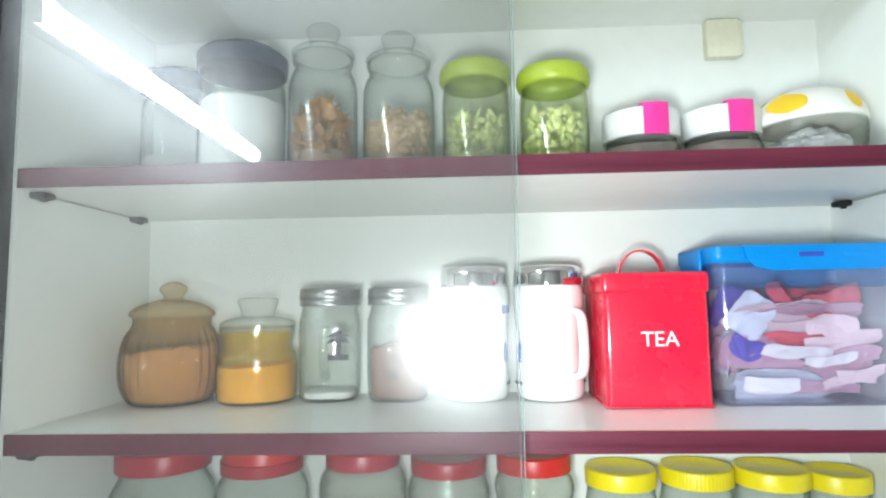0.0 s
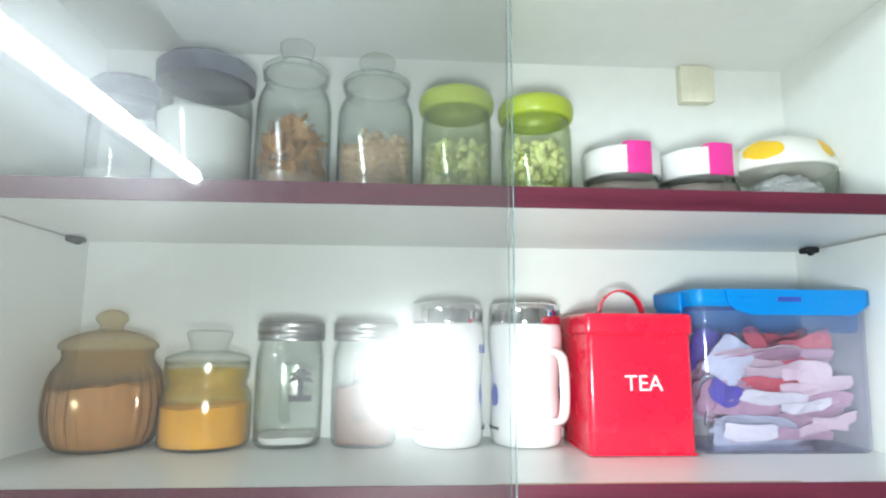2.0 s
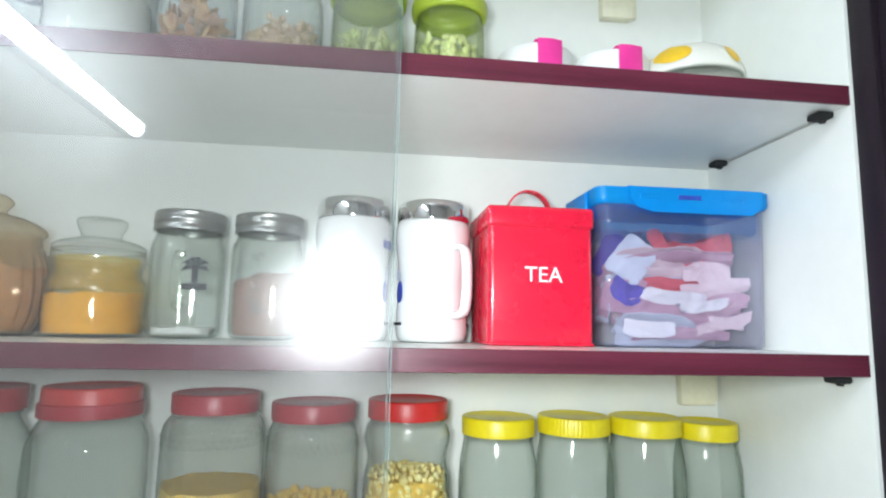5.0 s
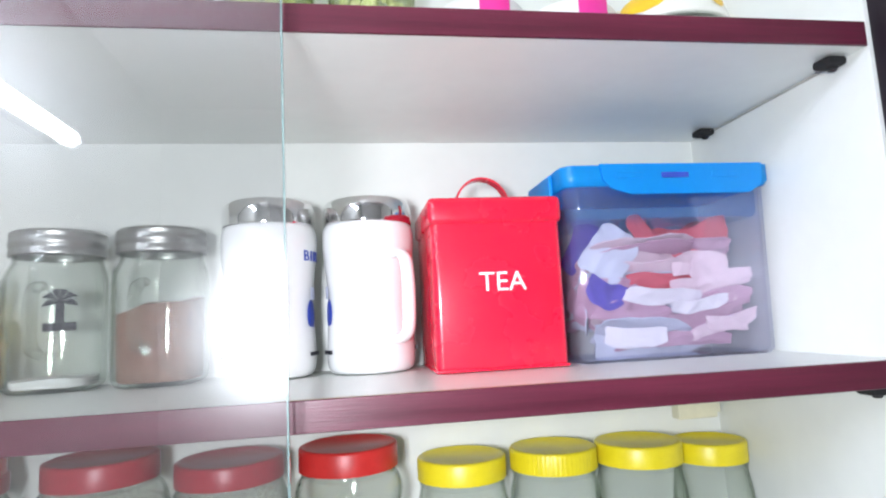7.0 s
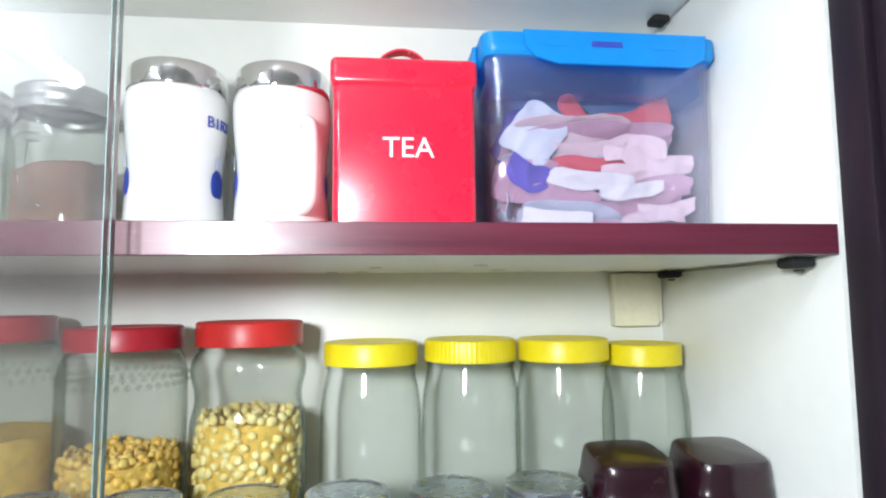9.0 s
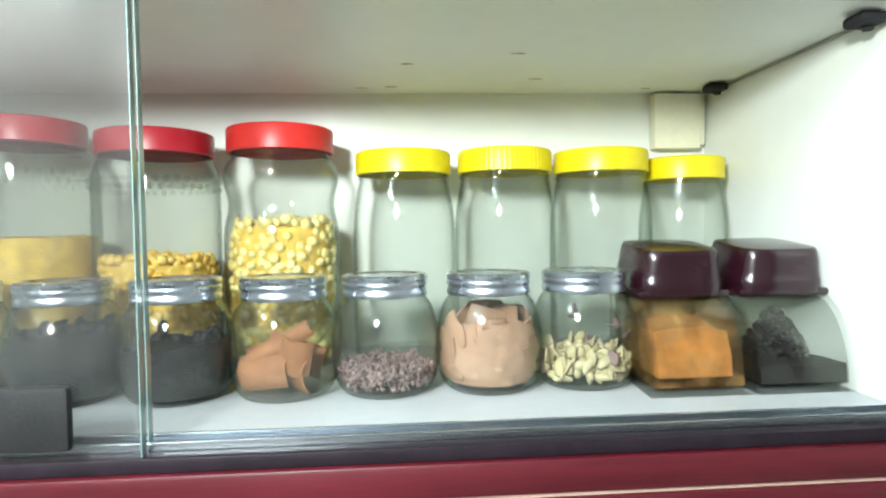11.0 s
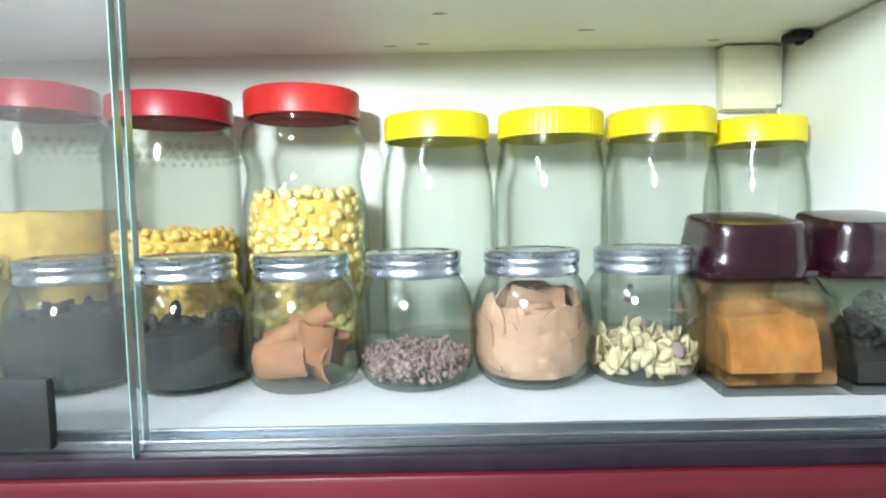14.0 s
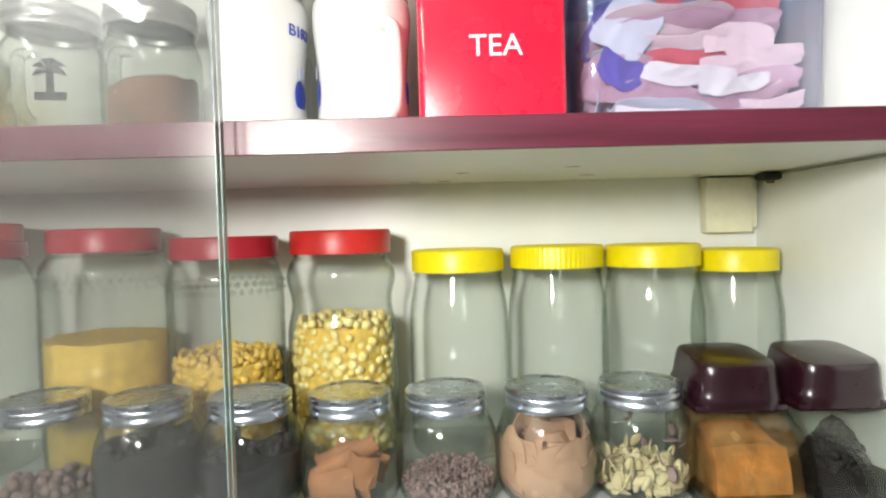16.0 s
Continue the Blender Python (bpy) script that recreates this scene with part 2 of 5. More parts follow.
M_TUBECASE = mat("batten_case", (0.75, 0.75, 0.74), 0.4, vary=0.05)
P_TURMERIC = mat("yellow_powder", (0.92, 0.42, 0.003), 0.95, vary=0.18, scale=60, bump=0.8, bump_scale=500)
P_MASALA = mat("brown_powder", (0.27, 0.135, 0.095), 0.95, vary=0.25, scale=70, bump=0.8, bump_scale=500)
P_ORANGE = mat("orange_powder", (0.68, 0.34, 0.12), 0.95, vary=0.6, scale=34, bump=0.9, bump_scale=400)
P_ORANGE_DUST = glass("orange_dusted_glass", (0.96, 0.84, 0.66), 1.5, 0.05, haze=0.34, haze_color=(0.66, 0.36, 0.13), haze_scale=45.0, haze_from=(0.42, 0.66), haze_to=(0.1, 1.5))
P_DARKBROWN = mat("dark_brown_spice", (0.36, 0.29, 0.25), 0.95, vary=0.3, scale=70, bump=0.8, bump_scale=400)
P_BEIGE = mat("beige_powder", (0.62, 0.44, 0.30), 0.95, vary=0.2, scale=70, bump=0.6, bump_scale=400)
P_AMBER = mat("amber_sugar", (0.66, 0.42, 0.25), 0.8, vary=0.3, scale=90, bump=0.8, bump_scale=400)
P_WHITEPOW_GLARE = mat("white_powder_and_glare", (0.80, 0.79, 0.76), 0.9, vary=0.06, scale=40, bump=0.3, bump_scale=300)
P_SEMO = mat("fine_yellow_lentils", (0.90, 0.60, 0.12), 0.8, vary=0.4, scale=130, bump=1.0, bump_scale=520)
P_DAL = island_mat("split_lentil", (0.97, 0.70, 0.20), (0.92, 0.58, 0.11), 0.34, 0.08, 0.08)
P_DAL2 = island_mat("pale_split_lentil", (0.97, 0.86, 0.42), (0.95, 0.76, 0.27), 0.32, 0.08, 0.08)
P_DARK = island_mat("black_cardamom", (0.032, 0.028, 0.032), (0.015, 0.013, 0.015), 0.75)
P_CLOVE = island_mat("dry_cloves", (0.30, 0.20, 0.19), (0.19, 0.12, 0.115), 0.8, 0.0, 0.15)
P_CARDA = island_mat("green_cardamom", (0.62, 0.54, 0.33), (0.50, 0.42, 0.23), 0.75, 0.0, 0.15)
P_CINN = island_mat("cinnamon_bark", (0.38, 0.17, 0.075), (0.27, 0.11, 0.045), 0.7)
P_PEACH = island_mat("pinkish_flakes", (0.47, 0.29, 0.19), (0.36, 0.21, 0.135), 0.7, 0.0, 0.18)
P_DARKFILL = mat("dark_pod_heap", (0.022, 0.020, 0.023), 0.85, vary=0.6, scale=90, bump=1.0, bump_scale=260)
P_TEALEAF = island_mat("dark_leaf_pile", (0.022, 0.016, 0.016), (0.010, 0.008, 0.008), 0.85)
P_SNACK = island_mat("orange_snack", (0.62, 0.36, 0.12), (0.46, 0.20, 0.07), 0.6)
P_GREENMIX = island_mat("yellow_green_sweets", (0.86, 0.84, 0.52), (0.66, 0.74, 0.34), 0.45)
PAPERS = {
    "white": mat("white_wrapper", (0.78, 0.74, 0.80), 0.4, vary=0.08, scale=30, bump=0.3, bump_scale=70),
    "pale": mat("pale_pink_wrapper", (0.74, 0.56, 0.63), 0.35, vary=0.12, scale=30, bump=0.3, bump_scale=70),
    "red": mat("red_wrapper", (0.64, 0.10, 0.14), 0.35, vary=0.15, scale=30, bump=0.3, bump_scale=70),
    "blue": mat("blue_wrapper", (0.10, 0.08, 0.44), 0.35, vary=0.15, scale=30, bump=0.3, bump_scale=70),
    "lilac": mat("lilac_wrapper", (0.58, 0.61, 0.74), 0.35, vary=0.15, scale=30, bump=0.4, bump_scale=70),
    "mauve": mat("mauve_wrapper", (0.55, 0.33, 0.45), 0.4, vary=0.15, scale=30, bump=0.3, bump_scale=70),
}


# ---- mesh helpers ----
def part(name, bm, material, parent=None, label="", smooth=True, kind=""):
    me = bpy.data.meshes.new(name)
    bmesh.ops.recalc_face_normals(bm, faces=bm.faces)
    bm.to_mesh(me)
    bm.free()
    me.materials.append(material)
    for p in me.polygons:
        p.use_smooth = smooth
    if smooth:
        me.set_sharp_from_angle(angle=radians(42))
    ob = new(name, me)
    if parent is not None:
        ob.parent = parent
    return tagged(ob, label=label, kind=kind)


def thing(name, at, label, category, group="", rz=0, scale=(1, 1, 1)):
    ob = new(name)
    ob.matrix_basis = pose(*at, 0, 0, rz)
    ob.empty_display_size = 0.02
    ob.scale = scale
    return tagged(ob, label, category, group)


def box(bm, x0, x1, y0, y1, z0, z1, bevel=0.0, segs=2):
    r = bmesh.ops.create_cube(bm, size=1)["verts"]
    for v in r:
        v.co = Vector(((x0 + x1) / 2 + v.co.x * (x1 - x0), (y0 + y1) / 2 + v.co.y * (y1 - y0), (z0 + z1) / 2 + v.co.z * (z1 - z0)))
    if bevel:
        edges = list({e for v in r for e in v.link_edges})
        bmesh.ops.bevel(bm, geom=edges, offset=bevel, segments=segs, profile=0.5, affect="EDGES")
    return bm


def boxed(*a, **k):
    return box(bmesh.new(), *a, **k)


def smooth_profile(pts, n=3):
    """Rounds a profile of (radius, height) by corner cutting."""
    for _ in range(n):
        out = [pts[0]]
        for a, b in zip(pts, pts[1:]):
            out.append((a[0] * 0.75 + b[0] * 0.25, a[1] * 0.75 + b[1] * 0.25))
            out.append((a[0] * 0.25 + b[0] * 0.75, a[1] * 0.25 + b[1] * 0.75))
        out.append(pts[-1])
        pts = out
    return pts


def lathe(pts, segs=48, shape=None, bm=None, centre=(0, 0)):
    """Turns a (radius, height) profile. shape(angle, r, z) gives a factor on the radius."""
    bm = bm or bmesh.new()
    rings = []
    for r, z in pts:
        if r < 1e-5:
            rings.append([bm.verts.new((centre[0], centre[1], z))])
        else:
            ring = []
            for i in range(segs):
                a = 2 * math.pi * i / segs
                k = shape(a, r, z) if shape else 1.0
                ring.append(bm.verts.new((centre[0] + r * k * math.cos(a), centre[1] + r * k * math.sin(a), z)))
            rings.append(ring)
    for a, b in zip(rings, rings[1:]):
        if len(a) == 1 and len(b) == 1:
            continue
        for i in range(segs):
            j = (i + 1) % segs
            if len(a) == 1:
                bm.faces.new((a[0], b[j], b[i]))
            elif len(b) == 1:
                bm.faces.new((a[i], a[j], b[0]))
            else:
                bm.faces.new((a[i], a[j], b[j], b[i]))
    return bm


def square_shape(power=6.0, amount=1.0):
    """A superellipse factor: squarish jars with rounded corners, of the same half width."""
    def f(a, r, z):
        c, s = abs(math.cos(a)), abs(math.sin(a))
        k = 1.0 / ((c ** power + s ** power) ** (1.0 / power))
        return 1 + (k - 1) * amount
    return f


def shell(outer, wall=0.0025, base=0.004):
    wall *= 0.45
    """Closed glass profile with an inner wall and a thicker base, open mouth."""
    inner = []
    for r, z in reversed(outer):
        if r > wall * 2:
            inner.append((r - wall, max(z, outer[0][1] + base)))
    return list(outer) + inner + [(0, inner[-1][1])]


def fill_under(outer, top, wall=0.0018, base=0.0045):
    """Profile of what fills a jar up to a height."""
    z0 = outer[0][1] + base
    pts = [(0, z0)]
    last = None
    for r, z in outer:
        if r < wall * 2:
            continue
        zz = max(z, z0)
        if zz <= top:
            pts.append((r - wall, zz))
            last = (r - wall, zz)
        elif last:
            k = (top - last[1]) / max(1e-6, zz - last[1])
            pts.append((last[0] + (r - wall - last[0]) * k, top))
            last = None
    return pts


def heap(outer, top, seed, rough=0.002, tilt=0.0, shape=None, wall=0.0018):
    """A powder filling with an uneven top."""
    pts = fill_under(outer, top, wall)
    edge = pts[-1][0]
    for k in (0.85, 0.65, 0.45, 0.22):
        pts.append((edge * k, top + 0.0002))
    pts.append((0, top + 0.0003))
    bm = lathe(pts, 40, shape)
    for v in bm.verts:
        if v.co.z > top - 0.003:
            n = noise.noise(Vector((v.co.x * 60 + seed, v.co.y * 60, seed)))
            v.co.z += rough * n + tilt * v.co.x
    return bm


def pieces_in(outer, top, count, size, seed, kind="lens", shape=None, wall=0.0016, depth=0.6):
    """Loose pieces packed in a jar, thickest towards the glass."""
    rng = random.Random(seed)
    prof = [p for p in outer if p[0] > wall * 2]
    z0 = outer[0][1] + 0.005

    def radius(z):
        for a, b in zip(prof, prof[1:]):
            if min(a[1], b[1]) <= z <= max(a[1], b[1]) and abs(a[1] - b[1]) > 1e-6:
                return a[0] + (b[0] - a[0]) * (z - a[1]) / (b[1] - a[1]) - wall
        return prof[0][0] - wall
    verts, faces = [], []
    taken = {}
    for _ in range(count):
        z = z0 + size * 0.4 + (top - z0 - size * 0.4) * rng.random()
        R = max(0.002, radius(z) - size * 0.45)
        ang = rng.random() * 2 * math.pi
        k = shape(ang, 1, z) if shape else 1.0
        at_top = z > top - size
        r = R * k * math.sqrt(rng.uniform(0.0 if at_top else depth, 1.0))
        centre = Vector((r * math.cos(ang), r * math.sin(ang), z + (rng.random() - 0.5) * size * 0.4))
        rot = Euler((rng.random() * 6.3, rng.random() * 6.3, rng.random() * 6.3)).to_matrix()
        if kind == "lens":
            # flat sides mostly lie against the glass, and no two share a place
            cell = tuple(int(math.floor(c / size)) for c in centre)
            if any((o - centre).length < size * 0.74 for dx in (-1, 0, 1) for dy in (-1, 0, 1) for dz in (-1, 0, 1) for o in taken.get((cell[0] + dx, cell[1] + dy, cell[2] + dz), ())):
                continue
            taken.setdefault(cell, []).append(centre)
            axis = Vector((math.cos(ang), math.sin(ang), 0.0)) + Vector((rng.gauss(0, 0.33), rng.gauss(0, 0.33), rng.gauss(0, 0.33)))
            rot = axis.to_track_quat("Z", "Y").to_matrix()
        s = size * rng.uniform(0.8, 1.15) / 2
        if kind == "lens":
            dims = (s * 1.04, s, s * 0.60)
        elif kind == "pod":
            dims = (s * 1.15, s * 0.66, s * 0.42)
        elif kind == "chip":
            dims = (s * 1.3, s * 0.8, s * 0.12)
        elif kind == "stick":
            dims = (s * 1.6, s * 0.22, s * 0.2)
        else:
            dims = (s, s * 0.9, s * 0.85)
        i0 = len(verts)
        prof2 = [(0, -1), (0.74, -0.70), (1, 0.0), (0.74, 0.70), (0, 1)]
        seg = 9
        verts.append(centre + rot @ Vector((0, 0, -dims[2])))
        for pr, pz in prof2[1:-1]:
            for q in range(seg):
                a = 2 * math.pi * q / seg
                verts.append(centre + rot @ Vector((dims[0] * pr * math.cos(a), dims[1] * pr * math.sin(a), dims[2] * pz)))
        verts.append(centre + rot @ Vector((0, 0, dims[2])))
        for q in range(seg):
            w = (q + 1) % seg
            faces.append((i0, i0 + 1 + w, i0 + 1 + q))
            for ring in range(2):
                a0, b0 = i0 + 1 + ring * seg, i0 + 1 + (ring + 1) * seg
                faces.append((a0 + q, a0 + w, b0 + w, b0 + q))
            faces.append((i0 + 1 + 2 * seg + q, i0 + 1 + 2 * seg + w, i0 + 1 + 3 * seg))
    return verts, faces


def loose(name, data, material, parent, label=""):
    me = bpy.data.meshes.new(name)
    me.from_pydata([tuple(v) for v in data[0]], [], data[1])
    me.materials.append(material)
    for p in me.polygons:
        p.use_smooth = True
    ob = new(name, me)
    ob.parent = parent
    return tagged(ob, label=label, kind="stuff")


def lid_profile(r, z0, h, rim=0.0012, edge=0.002):
    """A capped screw lid with a raised lip and a slightly sunk top."""
    return [(r - 0.002, z0), (r, z0 + 0.0006), (r, z0 + h - edge), (r - edge * 0.35, z0 + h - edge * 0.35), (r - edge, z0 + h),
            (r - edge - 0.003, z0 + h), (r - edge - 0.0045, z0 + h - rim), (0, z0 + h - rim)]


def ribbed(count, depth):
    def f(a, r, z):
        return 1 - depth * (0.5 + 0.5 * math.cos(a * count))
    return f


def bent_sheet(w, h, nx, nz, seed, curl=0.006):
    """A creased wrapper with thickness, standing in x and z."""
    bm = bmesh.new()
    grid = []
    for j in range(nz + 1):
        row = []
        for i in range(nx + 1):
            x, z = (i / nx - 0.5) * w, (j / nz - 0.5) * h
            n = noise.noise(Vector((x * 40 + seed * 3.1, z * 40, seed)))
            e = noise.noise(Vector((x * 25, seed * 1.7, z * 25))) * 0.08
            row.append(bm.verts.new((x * (1 + e), curl * n, z * (1 + e))))
        grid.append(row)
    fs = []
    for j in range(nz):
        for i in range(nx):
            fs.append(bm.faces.new((grid[j][i], grid[j][i + 1], grid[j + 1][i + 1], grid[j + 1][i])))
    r = bmesh.ops.extrude_face_region(bm, geom=fs)
    for v in r["geom"]:
        if isinstance(v, bmesh.types.BMVert):
            v.co.y += 0.0008
    return bm


def wrapper_sheet(w, h, seed, sag=0.006):
    """A crumpled packet with a wavy outline, a soft sag along its length and fine creases."""
    bm = bmesh.new()
    nx, nz = 22, 10
    grid = []
    for j in range(nz + 1):
        row = []
        for i in range(nx + 1):
            u, v = i / nx * 2 - 1, j / nz * 2 - 1
            half_h = h / 2 * (0.90 + 0.14 * noise.noise(Vector((u * 1.6, seed * 2.3, 0.0)))) * (1 - 0.25 * abs(u) ** 6)
            half_w = w / 2 * (0.95 + 0.08 * noise.noise(Vector((v * 1.8, 4.0, seed * 1.9))))
            x, z = u * half_w, v * half_h
            crease = abs(noise.noise(Vector((x * 55 + seed * 3.1, z * 70, seed)))) * 0.0035
            wave = noise.noise(Vector((x * 22, seed * 1.7, z * 22))) * 0.0035
            bend = sag * (u * u - 0.4) * (1 if seed % 2 else -0.7) + 0.002 * noise.noise(Vector((u * 1.5, seed, 0)))
            row.append(bm.verts.new((x, crease + wave, z + bend)))
        grid.append(row)
    fs = []
    for j in range(nz):
        for i in range(nx):
            fs.append(bm.faces.new((grid[j][i], grid[j][i + 1], grid[j + 1][i + 1], grid[j + 1][i])))
    r = bmesh.ops.extrude_face_region(bm, geom=fs)
    for v in r["geom"]:
        if isinstance(v, bmesh.types.BMVert):
            v.co.y += 0.0008
    return bm


def lettering(name, text, size, material, parent, at, rx=90, rz=0, label="", depth=0.0003):
    cu = bpy.data.curves.new(name, "FONT")
    cu.body, cu.size, cu.extrude = text, size, depth
    cu.align_x, cu.align_y = "CENTER", "CENTER"
    tmp = new(name + "_tmp", cu)
    bpy.context.view_layer.update()
    me = bpy.data.meshes.new_from_object(tmp.evaluated_get(bpy.context.evaluated_depsgraph_get()))
    bpy.data.objects.remove(tmp)
    me.materials.clear()
    me.materials.append(material)
    ob = new(name, me)
    ob.parent = parent
    ob.matrix_basis = pose(*at, rx, 0, rz)
    return tagged(ob, label=label)


def wrap_bar(r, a0, a1, z0, z1, n=8, t=0.0004):
    """A printed bar that lies on a round wall, from angle a0 to a1 in degrees."""
    bm = bmesh.new()
    lo, hi = [], []
    for i in range(n + 1):
        a = radians(a0 + (a1 - a0) * i / n)
        lo.append(bm.verts.new(((r + t) * math.cos(a), (r + t) * math.sin(a), z0)))
        hi.append(bm.verts.new(((r + t) * math.cos(a), (r + t) * math.sin(a), z1)))
    for i in range(n):
        bm.faces.new((lo[i], lo[i + 1], hi[i + 1], hi[i]))
    r2 = bmesh.ops.extrude_face_region(bm, geom=list(bm.faces))
    for v in r2["geom"]:
        if isinstance(v, bmesh.types.BMVert):
            k = (r + t * 2) / (r + t)
            v.co.x *= k
            v.co.y *= k
    return bm


def structure(name, bm, material, label, category="", smooth=False):
    ob = part(name, bm, material, smooth=smooth)
    return tagged(ob, label, category or name.split("_")[0], kind="structure")


# ---- the room round the cabinet ----
RX0, RX1, RY0, RY1, RZ = -0.94, 2.3, -2.4, 0.80, 2.75
structure("floor", boxed(RX0 - 0.1, RX1 + 0.1, RY0 - 0.1, RY1 + 0.1, -0.1, 0), M_FLOOR, "plain grey tiled kitchen floor", "floor")
structure("ceiling", boxed(RX0 - 0.1, RX1 + 0.1, RY0 - 0.1, RY1 + 0.1, RZ, RZ + 0.1), M_CEIL, "plain white painted ceiling", "ceiling")
structure("wall_west", boxed(RX0 - 0.1, RX0, RY0, RY1, 0, RZ), M_PAINT, "plain pale painted wall with the tube light", "wall")
structure("wall_east", boxed(RX1, RX1 + 0.1, RY0, RY1, 0, RZ), M_PAINT, "plain pale painted wall", "wall")
# Unseen wall, given the dimmed paint to limit its reflection in the panes.
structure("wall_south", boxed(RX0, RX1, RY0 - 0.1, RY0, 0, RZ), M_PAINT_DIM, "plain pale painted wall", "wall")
structure("wall_north", boxed(RX0, RX1, RY1, RY1 + 0.1, 0, RZ), M_PAINT, "pale painted wall behind the cabinet", "wall")

# tube light on the west wall
tube = thing("tube_light", (TUBE_X, 0, TUBE_Z), "lit fluorescent tube light on a white batten on the wall", "tube light")
bm = boxed(RX0 - TUBE_X + 0.001, -0.022, TUBE_Y0 - 0.02, TUBE_Y1 + 0.02, -0.02, 0.02, bevel=0.004)
part("batten", bm, M_TUBECASE, tube)
for yy in (TUBE_Y0 - 0.012, TUBE_Y1 + 0.012):
    part("lamp_holder", boxed(-0.024, 0.014, yy - 0.008, yy + 0.008, -0.031, 0.031, bevel=0.003), M_TUBECASE, tube)
bm = bmesh.new()
bmesh.ops.create_cone(bm, cap_ends=True, segments=20, radius1=0.028, radius2=0.028, depth=TUBE_Y1 - TUBE_Y0,
                      matrix=Matrix.Translation((0, (TUBE_Y0 + TUBE_Y1) / 2, 0)) @ Euler((radians(90), 0, 0)).to_matrix().to_4x4())
part("glass_tube", bm, M_TUBE, tube, "glowing white glass tube")

# ribbed panel of the wall below the cabinet
panel = thing("ribbed_wall_panel", (0, RY1 - 0.006, 0.9), "beige ribbed bamboo-like wall panel below the cabinet", "wall panel")
panel["kind"] = "structure"
part("backing", boxed(-0.6, 1.2, -0.002, 0.004, 0, 0.27), M_RIB, panel)
slat_me = None
for i in range(150):
    if slat_me is None:
        s = part("slat", boxed(-0.0052, 0.0052, -0.004, 0.0, 0, 0.27, bevel=0.0018, segs=1), M_RIB, panel)
        slat_me = s.data
    else:
        s = new("slat", slat_me)
        s.parent = panel
    s.matrix_basis = pose(-0.6 + 0.006 + i * 0.012, -0.0021, 0)

# ---- the cabinet ----
structure("cabinet_back", boxed(LEFT - 0.018, RIGHT + 0.018, BACK, BACK + 0.012, S_LOW - 0.04, ROOF + 0.018), M_WHITE, "white laminate back of the wall cabinet", "cabinet back")
structure("cabinet_side_west", boxed(LEFT - 0.018, LEFT, FRONT, BACK, S_LOW - 0.04, ROOF + 0.018), M_WHITE, "white laminate side of the wall cabinet", "cabinet side")
structure("cabinet_side_east", boxed(RIGHT, RIGHT + 0.018, FRONT, BACK, S_LOW - 0.04, ROOF + 0.018), M_WHITE, "white laminate side of the wall cabinet", "cabinet side")
structure("cabinet_roof", boxed(LEFT, RIGHT, FRONT, BACK, ROOF, ROOF + 0.018), M_WHITE, "white laminate top of the wall cabinet", "cabinet top")
structure("cabinet_floor", boxed(LEFT, RIGHT, FRONT, BACK, S_LOW - 0.04, S_LOW - 0.001), M_WHITE, "white laminate bottom board of the cabinet", "cabinet floor")
structure("shelf_liner", boxed(LEFT + 0.001, RIGHT - 0.001, FRONT + 0.001, BACK - 0.001, S_LOW - 0.001, S_LOW), M_LINER, "thin white ribbed liner on the cabinet bottom", "shelf liner")
